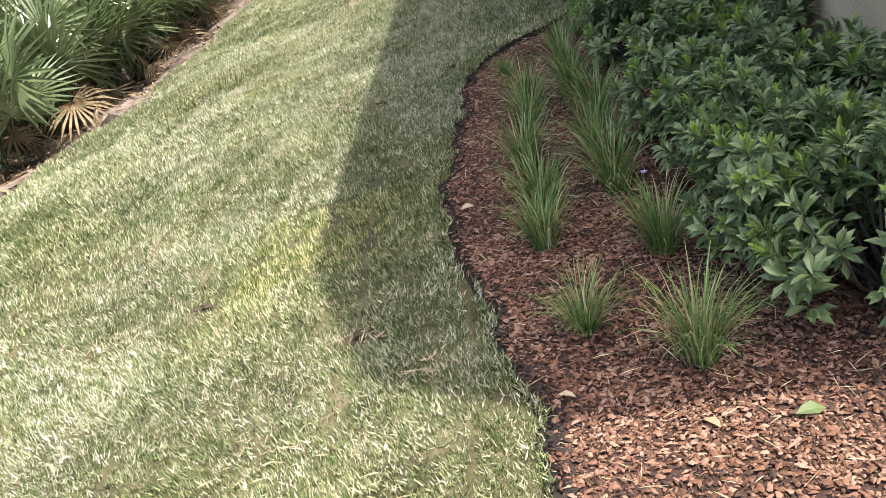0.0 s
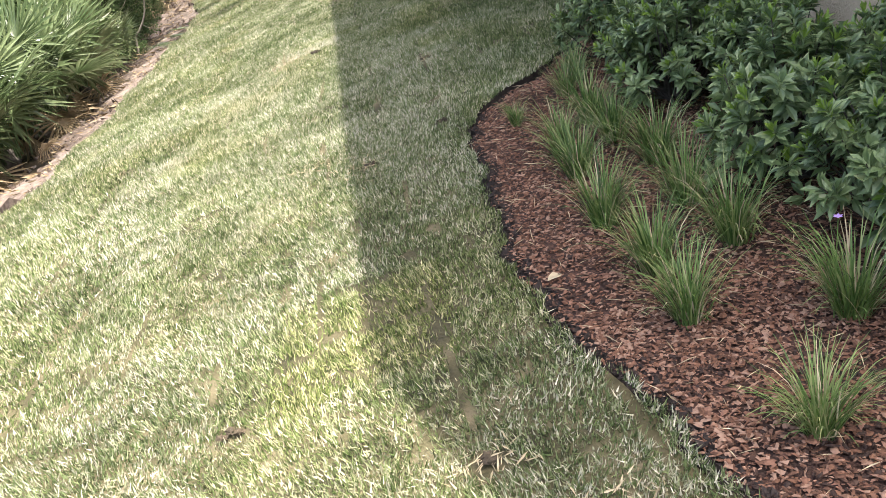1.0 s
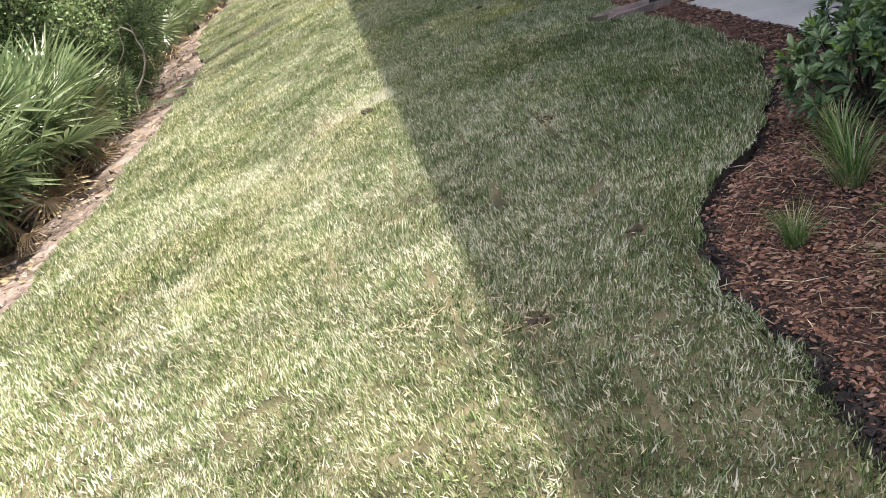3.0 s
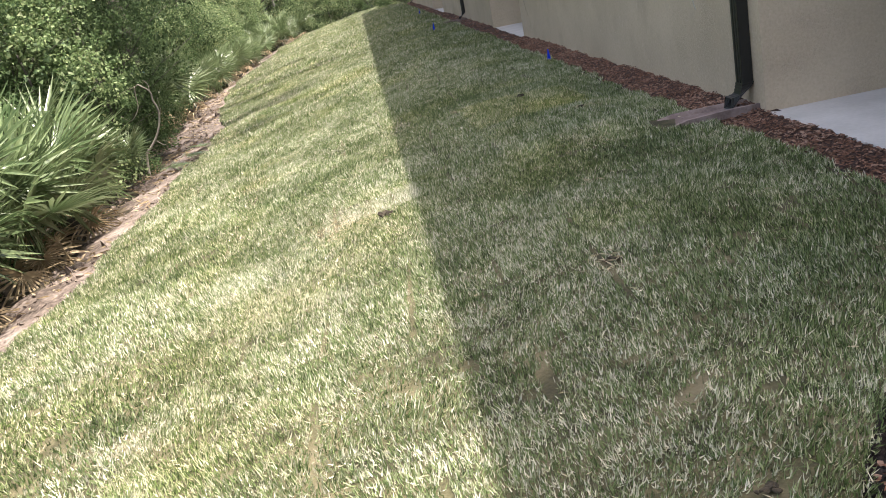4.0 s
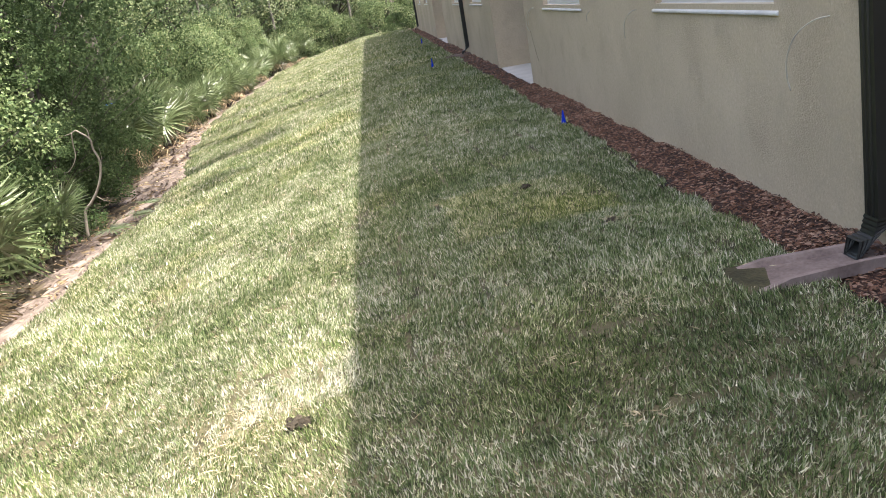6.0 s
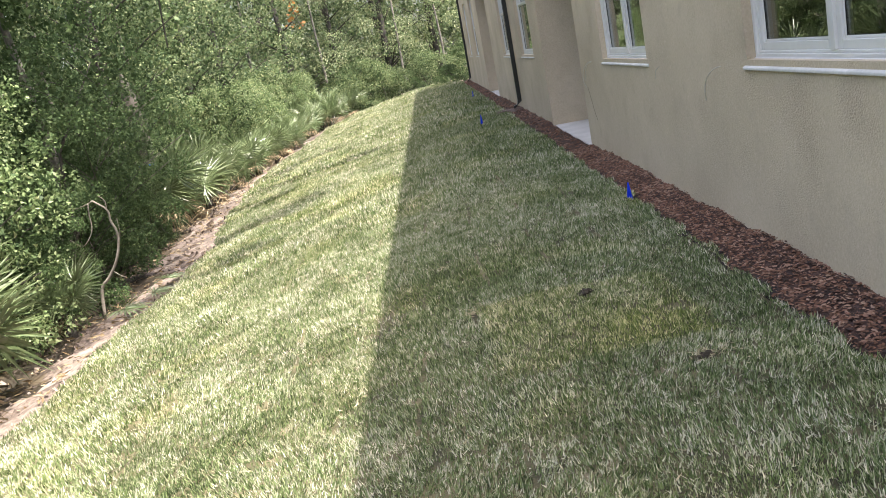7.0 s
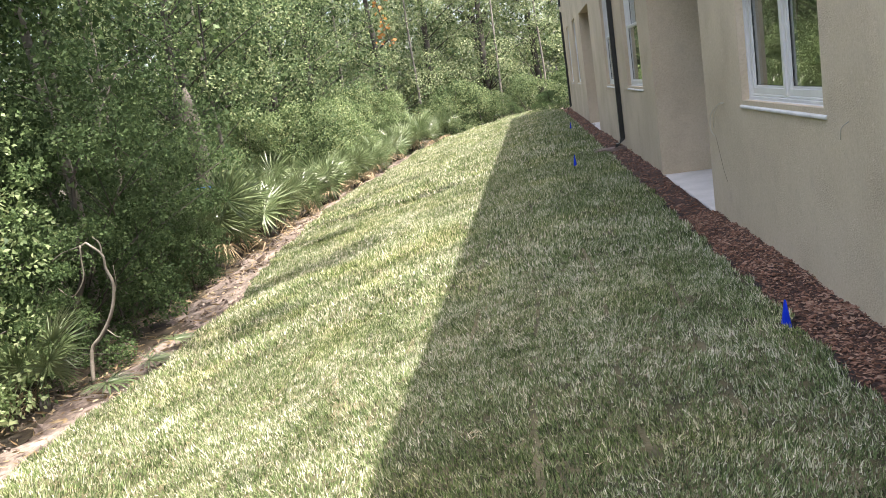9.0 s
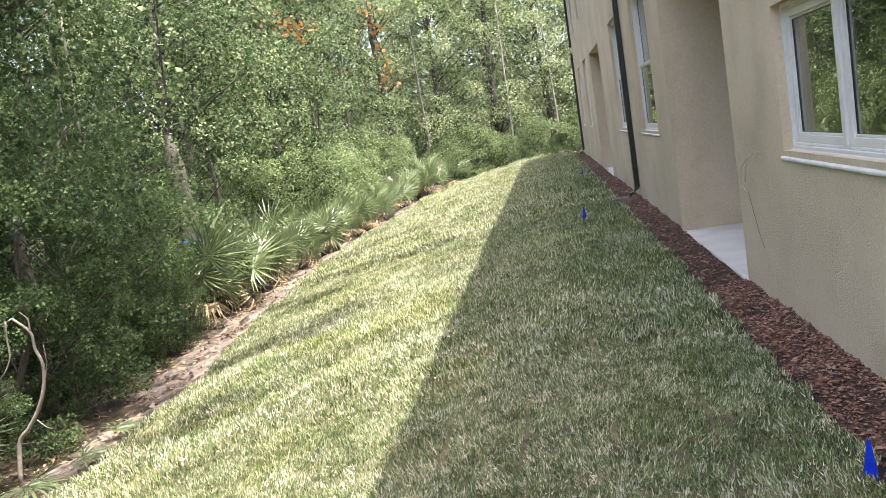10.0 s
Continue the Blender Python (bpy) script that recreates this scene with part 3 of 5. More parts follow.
def panel(y0, y1, z0, z1, holes, x=WALL_X, thick=THICK):
    """A wall facing -x with real openings."""
    ysl = sorted({y0, y1, *[h[0] for h in holes], *[h[1] for h in holes]})
    zsl = sorted({z0, z1, *[h[2] for h in holes], *[h[3] for h in holes]})
    full = {}
    for i in range(len(ysl) - 1):
        for j in range(len(zsl) - 1):
            cy, cz = (ysl[i] + ysl[i + 1]) / 2, (zsl[j] + zsl[j + 1]) / 2
            full[i, j] = not any(h[0] < cy < h[1] and h[2] < cz < h[3] for h in holes)
    v, f = [], []

    def quad(*p):
        n = len(v)
        v.extend(p)
        f.append((n, n + 1, n + 2, n + 3))

    xa, xb = x, x + thick
    for (i, j), s in full.items():
        if not s:
            continue
        a, b, c, d = ysl[i], ysl[i + 1], zsl[j], zsl[j + 1]
        quad((xa, b, c), (xa, a, c), (xa, a, d), (xa, b, d))
        quad((xb, a, c), (xb, b, c), (xb, b, d), (xb, a, d))
        if not full.get((i - 1, j)):
            quad((xa, a, c), (xb, a, c), (xb, a, d), (xa, a, d))
        if not full.get((i + 1, j)):
            quad((xb, b, c), (xa, b, c), (xa, b, d), (xb, b, d))
        if not full.get((i, j - 1)):
            quad((xa, b, c), (xb, b, c), (xb, a, c), (xa, a, c))
        if not full.get((i, j + 1)):
            quad((xa, a, d), (xb, a, d), (xb, b, d), (xa, b, d))
    return v, f


START = 2.3
solid("wall_front", panel(START, FAR, -0.3, EAVE, WINDOWS + UPPER + [(a, b, -0.3, 2.83) for a, b in PORCHES]), M_STUCCO, "tan rough stucco wall of a long two-storey building", "wall", kind="structure")
DEPTH = 9.0
for piece in (box(WALL_X + THICK, DEPTH, START, START + 0.2, -0.3, EAVE), box(WALL_X + THICK, DEPTH, FAR - 0.2, FAR, -0.3, EAVE), box(DEPTH, DEPTH + 0.2, START, FAR, -0.3, EAVE)):
    solid("wall_rear", piece, M_STUCCO, "tan stucco end or rear wall of the building", "wall", kind="structure")
solid("floor", box(WALL_X + THICK, DEPTH, START + 0.2, FAR - 0.2, -0.05, 0.02), M_CONCRETE, "pale interior floor behind the windows", "floor", kind="structure")
solid("ceiling", box(WALL_X + THICK, DEPTH, START + 0.2, FAR - 0.2, 2.95, 3.15), M_PLASTER, "plaster ceiling of the ground floor, darkened for the unlit rooms", "ceiling", kind="structure")
solid("wall_inner", box(4.2, 4.35, START + 0.2, FAR - 0.2, 0.02, 2.95), M_PLASTER, "inner partition wall, darkened for the unlit rooms", "wall", kind="structure")


def porch(y0, y1):
    back = 2.9
    for piece in (box(WALL_X + THICK, back, y0 - 0.15, y0, 0.02, 2.95), box(WALL_X + THICK, back, y1, y1 + 0.15, 0.02, 2.95), box(back, back + 0.15, y0 - 0.15, y1 + 0.15, 0.02, 2.95)):
        solid("wall_porch", piece, M_STUCCO, "tan stucco wall of a recessed porch", "wall", kind="structure")
    solid("porch_slab", box(WALL_X + 0.005, back, y0 + 0.003, y1 - 0.003, -0.25, 0.034), M_CONCRETE, "pale concrete porch slab level with the mulch", "slab", kind="structure", bevel=0.008)


for a, b in PORCHES:
    porch(a, b)

# roof with a clipped corner over the near end
edge = 0.50
roof_plan = [(edge, 2.34), (0.66, 1.90), (0.80, 1.50), (1.36, 1.13), (2.3, 1.08), (9.7, 1.08), (9.7, FAR + 0.4), (edge, FAR + 0.4)]
rv = [(x, y, EAVE) for x, y in roof_plan] + [(x, y, EAVE + 0.18) for x, y in roof_plan] + [(5.1, 5.6, 8.1), (5.1, FAR - 4.2, 8.1)]
k = len(roof_plan)
rf = [(i, (i + 1) % k, (i + 1) % k + k) for i in range(k)] + [(i, (i + 1) % k + k, i + k) for i in range(k)]
rf += [(0, i + 1, i) for i in range(1, k - 1)]
top = {i: 2 * k + (i >= k - 2) for i in range(k)}
for i in range(k):
    j = (i + 1) % k
    rf.append((i + k, j + k, top[i]))
    if top[i] != top[j]:
        rf.append((j + k, top[j], top[i]))
solid("roof", (rv, rf), M_ROOF, "brown shingled hip roof with deep eaves", "roof", kind="structure")


def ring(a, b, c, d, w, x0, x1):
    """A rectangular frame w wide, from x0 to x1 deep."""
    return join([box(x0, x1, a, a + w, c, d), box(x0, x1, b - w, b, c, d), box(x0, x1, a + w, b - w, c, c + w), box(x0, x1, a + w, b - w, d - w, d)])


def window(y0, y1, z0, z1, hung, name):
    x = WALL_X + 0.05
    w = thing(name, "white vinyl window with white painted sill set into the stucco", "window", (x, (y0 + y1) / 2, z0), kind="structure")
    hy, h, fr = (y1 - y0) / 2, z1 - z0, 0.038
    part("window_frame", join([ring(-hy, hy, 0, h, fr * 0.6, 0, 0.10), ring(-hy + fr * 0.6, hy - fr * 0.6, fr * 0.6, h - fr * 0.6, fr * 0.4, 0.014, 0.10)]), M_VINYL, w, "white vinyl frame", 0.004)
    sv = [(x, y, z) for y in (-hy - 0.05, hy + 0.05) for x, z in ((-0.062, -0.056), (-0.002, -0.056), (-0.002, 0.006), (-0.062, -0.042))]
    part("window_sill", (sv, [(0, 1, 2, 3), (7, 6, 5, 4), (0, 4, 5, 1), (1, 5, 6, 2), (2, 6, 7, 3), (3, 7, 4, 0)]), M_SILL, w, "white painted sloping sill", 0.004)

    def sash(a, b, c, d, x0, wide):
        o = part("sash", join([ring(a, b, c, d, wide, x0, x0 + 0.042), ring(a + wide, b - wide, c + wide, d - wide, 0.014, x0 + 0.012, x0 + 0.034)]), M_VINYL, w, "", 0.003)
        k = wide + 0.014
        p = part("pane", box(x0 + 0.020, x0 + 0.026, a + k, b - k, c + k, d - k), glass, o)
        p.visible_shadow = False
        part("gasket", ring(a + k - 0.001, b - k + 0.001, c + k - 0.001, d - k + 0.001, 0.003, x0 + 0.015, x0 + 0.0195), M_BRONZE, o, "thin black glazing gasket")

    if hung:
        mid = h * 0.47
        sash(-hy + fr, hy - fr, fr, mid + 0.025, 0.012, 0.036)
        sash(-hy + fr, hy - fr, mid - 0.02, h - fr, 0.055, 0.036)
    else:
        part("mullion", box(0.004, 0.10, -0.026, 0.026, fr, h - fr), M_VINYL, w, "", 0.004)
        sash(-hy + fr, -0.026, fr, h - fr, 0.02, 0.042)
        sash(0.026, hy - fr, fr, h - fr, 0.02, 0.042)


for i, (a, b, c, d) in enumerate(WINDOWS + UPPER):
    window(a, b, c, d, not (i < 2), "window_%d" % (i + 1))


def downspout(y, elbow=True, offset=False):
    t = thing("downspout", "dark bronze ribbed metal downspout fixed to the stucco wall", "downspout", (WALL_X, y, 0), group="downspouts on the wall")
    w, d = 0.05, 0.076

    def pipe(x0, z0, z1):
        prof = []
        for a, b in ((-w, -d), (-w * 0.62, -d), (-w * 0.5, -d + 0.007), (-w * 0.2, -d + 0.007), (-w * 0.1, -d), (w * 0.1, -d), (w * 0.2, -d + 0.007), (w * 0.5, -d + 0.007), (w * 0.62, -d), (w, -d), (w, -0.004), (-w, -0.004)):
            prof.append((b + x0, a))
        m = len(prof)
        v = [(p[0], p[1], z) for z in (z0, z1) for p in prof]
        f = [(i, (i + 1) % m, (i + 1) % m + m, i + m) for i in range(m)]
        return v, tri(f)

    if offset:
        part("pipe", pipe(0, 0.2, 3.55), M_BRONZE, t)
        part("upper_pipe", join([pipe(-0.0, 3.75, EAVE)]), M_BRONZE, t)
    else:
        part("pipe", pipe(0, 0.205, EAVE), M_BRONZE, t)
    # ribbed shoe at the foot
    v, f, m = [], [], 8
    steps = 22
    for s in range(steps + 1):
        u = s / steps
        ang = u * radians(78)
        r = 0.115
        cx, cz = -0.04 - r * (1 - math.cos(ang)) - 0.035 * u, 0.215 - r * math.sin(ang) - 0.01 * u
        k = 1 + 0.08 * (s % 2)
        for a, b in ((-1, -1), (0, -1), (1, -1), (1, 0), (1, 1), (0, 1), (-1, 1), (-1, 0)):
            v.append((cx + b * 0.038 * k * math.cos(ang), a * w * k, cz + b * 0.038 * k * math.sin(ang)))
    for s in range(steps):
        for j in range(m):
            f.append((s * m + j, s * m + (j + 1) % m, (s + 1) * m + (j + 1) % m, (s + 1) * m + j))
    part("elbow", (v, f), M_BRONZE, t, "ribbed elbow at the foot", smooth=False)
    for z in (1.45, 4.4):
        part("strap", box(-d - 0.006, -0.003, -w - 0.006, w + 0.006, z, z + 0.03), M_BRONZE, t)
    return t


for y, off in ((9.85, False), (25.0, False), (42.9, True)):
    downspout(y, offset=off)


def splash_block(x, y, rz=0.0, size=1.0):
    t = thing("splash_block", "weathered brown concrete splash block under a downspout", "splash block", (x, y, 0.024), rz, group="splash blocks")
    # a tray with raised sides that end in a slanting cut before the flared open lip
    L, H = 0.64 * size, 0.054
    v, f, ring = [], [], []
    for u, wd, hh, fl in ((0.0, 0.115, H, 0.034), (0.30, 0.12, H, 0.030), (0.78, 0.145, H * 0.86, 0.020), (1.0, 0.16, 0.014, 0.010)):
        xx = -u * L
        ring.append([(xx, -wd, 0), (xx, -wd, hh), (xx, -wd + 0.026, hh), (xx, -wd + 0.045, min(fl, hh)), (xx, wd - 0.045, min(fl, hh)), (xx, wd - 0.026, hh), (xx, wd, hh), (xx, wd, 0)])
    for r in ring:
        v.extend(r)
    for k in range(3):
        for j in range(8):
            f.append((k * 8 + j, k * 8 + (j + 1) % 8, (k + 1) * 8 + (j + 1) % 8, (k + 1) * 8 + j))
    f = list(map(tuple, tri(f)))
    f += [(0, i + 1, i) for i in range(1, 7)] + [(24, 24 + i, 25 + i) for i in range(1, 7)]
    part("tray", (v, f), M_SPLASH, t, bevel=0.004)


splash_block(0.955, 9.845)
splash_block(0.955, 25.0)


def marker_flag(x, y, z, turn, lean):
    t = thing("marker_flag", "small blue plastic marking flag on a wire stake", "marker flag", (x, y, z), turn, group="marking flags in the lawn edge")
    part("stake", tube([(0, 0, -0.05), (0.004, 0, 0.08), (0.01 * lean, 0, 0.20)], [0.0015] * 3, 5), M_WIRE, t)
    v = []
    for i in range(8):
        for j in range(4):
            a, w = radians(-20 + 36 * i), j / 3
            r = 0.006 + 0.028 * w + 0.005 * math.sin(2.5 * a) * w
            v.append((0.012 * lean + r * math.cos(a), 0.8 * r * math.sin(a), 0.20 - 0.15 * w - 0.016 * w * math.sin(a * 1.5)))
    f = [(i * 4 + j, i * 4 + j + 1, (i + 1) * 4 + j + 1, (i + 1) * 4 + j) for i in range(7) for j in range(3)]
    part("flag", (v, f), M_BLUE, t, "drooping blue plastic flag")


marker_flag(0.585, 14.42, -0.03, 100, 0.3)
marker_flag(0.0, 22.75, 0.05, 60, -0.4)
marker_flag(0.36, 31.7, 0.03, 80, 0.2)

# ---- planting bed: shrubs and grassy clumps ----
LEAF_V = [(0, 0, 0), (0.12, 0.28, 0.06), (0, 0.30, 0), (-0.12, 0.28, 0.06), (0.18, 0.62, 0.04), (0, 0.64, -0.03), (-0.18, 0.62, 0.04), (0, 1.0, -0.16)]
LEAF_F = np.array([(0, 1, 2), (0, 2, 3), (2, 1, 4), (2, 4, 5), (3, 2, 5), (3, 5, 6), (5, 4, 7), (6, 5, 7)])
DIAMOND_V = [(0, 0, 0), (0.32, 0.45, 0.05), (0, 1.0, -0.08), (-0.32, 0.45, 0.05)]
DIAMOND_F = np.array([(0, 1, 2), (0, 2, 3)])


def rosettes(tips, dirs, g, count, length, spread=(0.5, 1.45)):
    """Leaves in whorls round the shoot tips."""
    n = len(tips)
    tip, d = np.repeat(tips, count, 0), np.repeat(dirs, count, 0)
    a = np.tile(np.arange(count) * 2.4, n) + np.repeat(g.uniform(0, 6.3, n), count)
    lev = np.tile(np.linspace(0, 1, count), n)
    opening = spread[0] + (spread[1] - spread[0]) * (1 - lev) + g.normal(0, 0.15, n * count)
    ax = frames_along(d, rand_dirs(n * count, g))
    out = ax[:, :, 0] * np.cos(a)[:, None] + ax[:, :, 2] * np.sin(a)[:, None]
    ld = unit(d * np.cos(opening)[:, None] + out * np.sin(opening)[:, None])
    axes = frames_along(ld, d + 0.001)
    size = length * g.uniform(0.7, 1.15, n * count) * (1.1 - 0.35 * lev)
    pos = tip - d * (0.05 * (1 - lev))[:, None] + out * 0.004
    return scatter(LEAF_V, LEAF_F, pos, axes, size)


def shrub(seed, width, height, shoots):
    g = np.random.default_rng(seed)
    t = thing("shrub", "dense evergreen shrub with glossy dark green whorled leaves", "shrub", group="shrubs in the mulch bed")
    az, el = g.uniform(0, 2 * math.pi, shoots), np.arcsin(g.uniform(-0.12, 1.0, shoots))
    r = g.uniform(0.72, 1.06, shoots)
    tips = np.stack([width * np.cos(az) * np.cos(el) * r, width * np.sin(az) * np.cos(el) * r, height * (0.34 + 0.66 * np.sin(el) * r)], -1)
    dirs = unit(tips * np.array([1, 1, 0.6]) / np.array([width, width, height]) + np.array([0, 0, 0.75]) + g.normal(0, 0.22, (shoots, 3)))
    stems = []
    for i in range(0, shoots, 2):
        base = np.array([g.normal(0, 0.04), g.normal(0, 0.04), 0])
        mid = base * 0.4 + tips[i] * 0.55 + np.array([0, 0, -0.05])
        stems.append(tube([base, mid, tips[i]], [0.008, 0.005, 0.002], 5))
    tagged(part("stem", join(stems), M_BARK, t), kind="stuff")
    young = g.uniform(0, 1, shoots) < 0.6
    tagged(part("foliage", rosettes(tips, dirs, g, 18, 0.070), M_SHRUB, t, "glossy dark green leaves"), kind="stuff")
    inner = 0.82 * tips + g.normal(0, 0.05, tips.shape)
    tagged(part("inner_foliage", rosettes(inner, dirs, g, 12, 0.082), M_SHRUB, t), kind="stuff")
    tagged(part("new_growth", rosettes(tips[young] + dirs[young] * 0.03, dirs[young], g, 8, 0.046, (0.2, 0.8)), M_SHRUBNEW, t, "yellow-green young shoots"), kind="stuff")
    return t


shrubs = [shrub(21, 0.36, 0.62, 74), shrub(22, 0.40, 0.68, 84), shrub(23, 0.33, 0.58, 66)]
SHRUB_AT = [(0.42, 2.75), (0.50, 3.35), (0.40, 3.95), (0.62, 4.55), (0.42, 5.15), (0.58, 5.75), (0.42, 6.30), (0.62, 2.42), (0.86, 3.9), (0.85, 5.2), (0.80, 6.2), (0.75, 3.1)]
for i, (x, y) in enumerate(SHRUB_AT):
    y += 0.12
    m = pose(x, y, 0.02, 0, 0, i * 77) @ Matrix.Scale(0.92 + 0.05 * (i % 4), 4)
    if i < 3:
        shrubs[i].matrix_basis = m
    else:
        copy_thing(shrubs[i % 3], pose(x, y, 0.02, 0, 0, i * 77))

STRAP_N = 6


def strap_clump(seed, blades, length):
    """A tuft of arching strap leaves."""
    g = np.random.default_rng(seed)
    vs, fs = [], []
    for b in range(blades):
        az = g.uniform(0, 2 * math.pi)
        out = np.array([math.cos(az), math.sin(az), 0])
        side = np.array([-math.sin(az), math.cos(az), 0])
        L, bend, w = length * g.uniform(0.45, 1.1), g.uniform(0.3, 2.1), g.uniform(0.0013, 0.0028)
        lean = g.uniform(0.02, 0.62)
        p = out * g.uniform(0, 0.045) + side * g.normal(0, 0.015)
        row = []
        for s in range(STRAP_N):
            u = s / (STRAP_N - 1)
            ang = lean + bend * u * u
            ww = w * (1 - u ** 3) + 0.0004
            row.append(p - side * ww)
            row.append(p + side * ww)
            p = p + (out * math.sin(ang) + np.array([0, 0, math.cos(ang)])) * L / (STRAP_N - 1)
        vs.append(np.array(row))
        fs.append(np.array([(2 * s, 2 * s + 1, 2 * s + 3, 2 * s + 2) for s in range(STRAP_N - 1)]))
    return join(list(zip(vs, fs)))


tufts = []
for i in range(4):
    t = thing("grass_clump", "arching tuft of strappy green leaves planted in mulch", "ornamental grass", group="ornamental grass clumps in the bed")
    tagged(part("leaves", strap_clump(31 + i, 190, 0.34), M_CLUMP, t), kind="stuff")
    tagged(part("dry_leaves", strap_clump(61 + i, 24, 0.30), M_STRAW, t, "dry straw-coloured leaves"), kind="stuff")
    tufts.append(t)
CLUMP_AT = [(-0.27, 2.52, 0.75), (0.04, 2.29, 1.0), (-0.35, 3.13, 0.85), (0.06, 2.95, 1.0), (-0.33, 3.47, 0.95), (-0.02, 3.55, 1.0), (-0.37, 3.92, 0.95), (-0.04, 3.93, 1.05), (-0.32, 4.45, 0.9), (0.02, 4.40, 1.0), (-0.30, 4.80, 0.9), (-0.05, 4.78, 0.95), (-0.06, 5.14, 0.95), (-0.04, 5.69, 0.8), (0.1, 5.98, 0.75), (-0.40, 5.40, 0.5)]
for i, (x, y, s) in enumerate(CLUMP_AT):
    y += 0.12
    m = pose(x, y, 0.005, 0, 0, i * 61)
    if i < 4:
        tufts[i].matrix_basis = m @ Matrix.Scale(s, 4)
    else:
        c = copy_thing(tufts[i % 4], m)
        c.scale = (s, s, s)

# a small lilac flower in the clumps
fl = thing("flower", "single small lilac flower on a thin stem", "flower", (0.0, 3.07, 0.0))
part("stem", tube([(0, 0, 0), (0.01, 0, 0.17), (0.02, 0.0, 0.33)], [0.0018, 0.0016, 0.0012], 5), M_CLUMP, fl)
a6 = np.arange(6) * math.pi / 3
part("petals", scatter(DIAMOND_V, DIAMOND_F, np.repeat([[0.02, 0, 0.33]], 6, 0), frames_along(np.stack([np.cos(a6), np.sin(a6), np.full(6, 0.5)], -1), np.array([[0, 0, 1.0]] * 6)), np.full(6, 0.016)), M_FLOWER, fl)

# ---- palmettos ----
def frond_mesh(seed, leaflets=30, reach=0.78, dry=False, stalk=0.8, wide=0.34):
    """One frond: a stalk from the origin that bows along +y, and a pleated fan of leaflets at its end."""
    g = np.random.default_rng(seed)
    bow = g.uniform(0.10, 0.22)
    line = np.array([(0, 0, 0), (0, stalk * 0.35, bow * 0.7), (0, stalk * 0.7, bow), (0, stalk, bow * 0.75)])
    hub = line[-1]
    sv, sf = tube(line, [0.012, 0.009, 0.007, 0.006], 5)
    pitch = radians(g.uniform(-22, -8)) if not dry else radians(-60)
    sq = [(0.04, 0.5), (0.18, 0.98), (0.62, 0.80), (1.0, 0.05)]
    half = radians(112) / (leaflets - 1)
    v, f = [], []

    def point(a, r, lift):
        x, y, z = math.sin(a) * r, math.cos(a) * r, lift
        return (hub[0] + x, hub[1] + y * math.cos(pitch) - z * math.sin(pitch), hub[2] + y * math.sin(pitch) + z * math.cos(pitch))

    # the two inner rows are shared between neighbours, so that the fan is one pleated piece
    for i in range(leaflets + 1):
        a = (2 * i - leaflets) * half
        for s, _ in sq[:2]:
            v.append(point(a, reach * s * 0.92, 0.20 * s * reach * (1 - abs(a) / 2.4) + 0.008))
    for i in range(leaflets):
        a = (2 * i - leaflets + 1) * half
        u = abs(a) / 1.95
        L = reach * (1.0 - 0.28 * u ** 2) * g.uniform(0.88, 1.08)
        droop = g.uniform(0.03, 0.26) if not dry else g.uniform(0.3, 0.7)
        n0 = len(v)
        for s, _ in sq[:2]:
            v.append(point(a, L * s, 0.20 * s * reach * (1 - abs(a) / 2.4) - 0.006))
        tw = a + g.normal(0, 0.03)
        for s, w in sq[2:]:
            lift = 0.20 * s * reach * (1 - abs(a) / 2.4) - droop * L * (s - 0.35) ** 2 * 1.6
            da = half * w * wide / s
            v.extend([point(tw - da, L * s, lift + 0.004 * w), point(tw, L * s, lift - 0.004 * w), point(tw + da, L * s, lift + 0.004 * w)])
        l0, l1, r0, r1 = 2 * i, 2 * i + 1, 2 * i + 2, 2 * i + 3
        f += [(l0, n0, n0 + 1, l1), (n0, r0, r1, n0 + 1), (l1, n0 + 1, n0 + 3, n0 + 2), (n0 + 1, r1, n0 + 4, n0 + 3), (n0 + 2, n0 + 3, n0 + 6, n0 + 5), (n0 + 3, n0 + 4, n0 + 7, n0 + 6)]
    v, f = join([(sv, sf), (np.array(v), np.array(f))])
    return mesh_of("frond", v, f, M_PALMDRY if dry else M_PALM)


WIDE = [frond_mesh(s, 19, 0.74, stalk=k, wide=0.42) for s, k in ((47, 0.7), (48, 0.85), (49, 0.95))]
FRONDS = [frond_mesh(s, 22, 0.78, stalk=k, wide=0.42) for s, k in ((41, 0.7), (42, 0.85), (43, 0.95), (46, 0.6))]
DRY = [frond_mesh(s, 18, 0.5, True, 0.4) for s in (44, 45)]


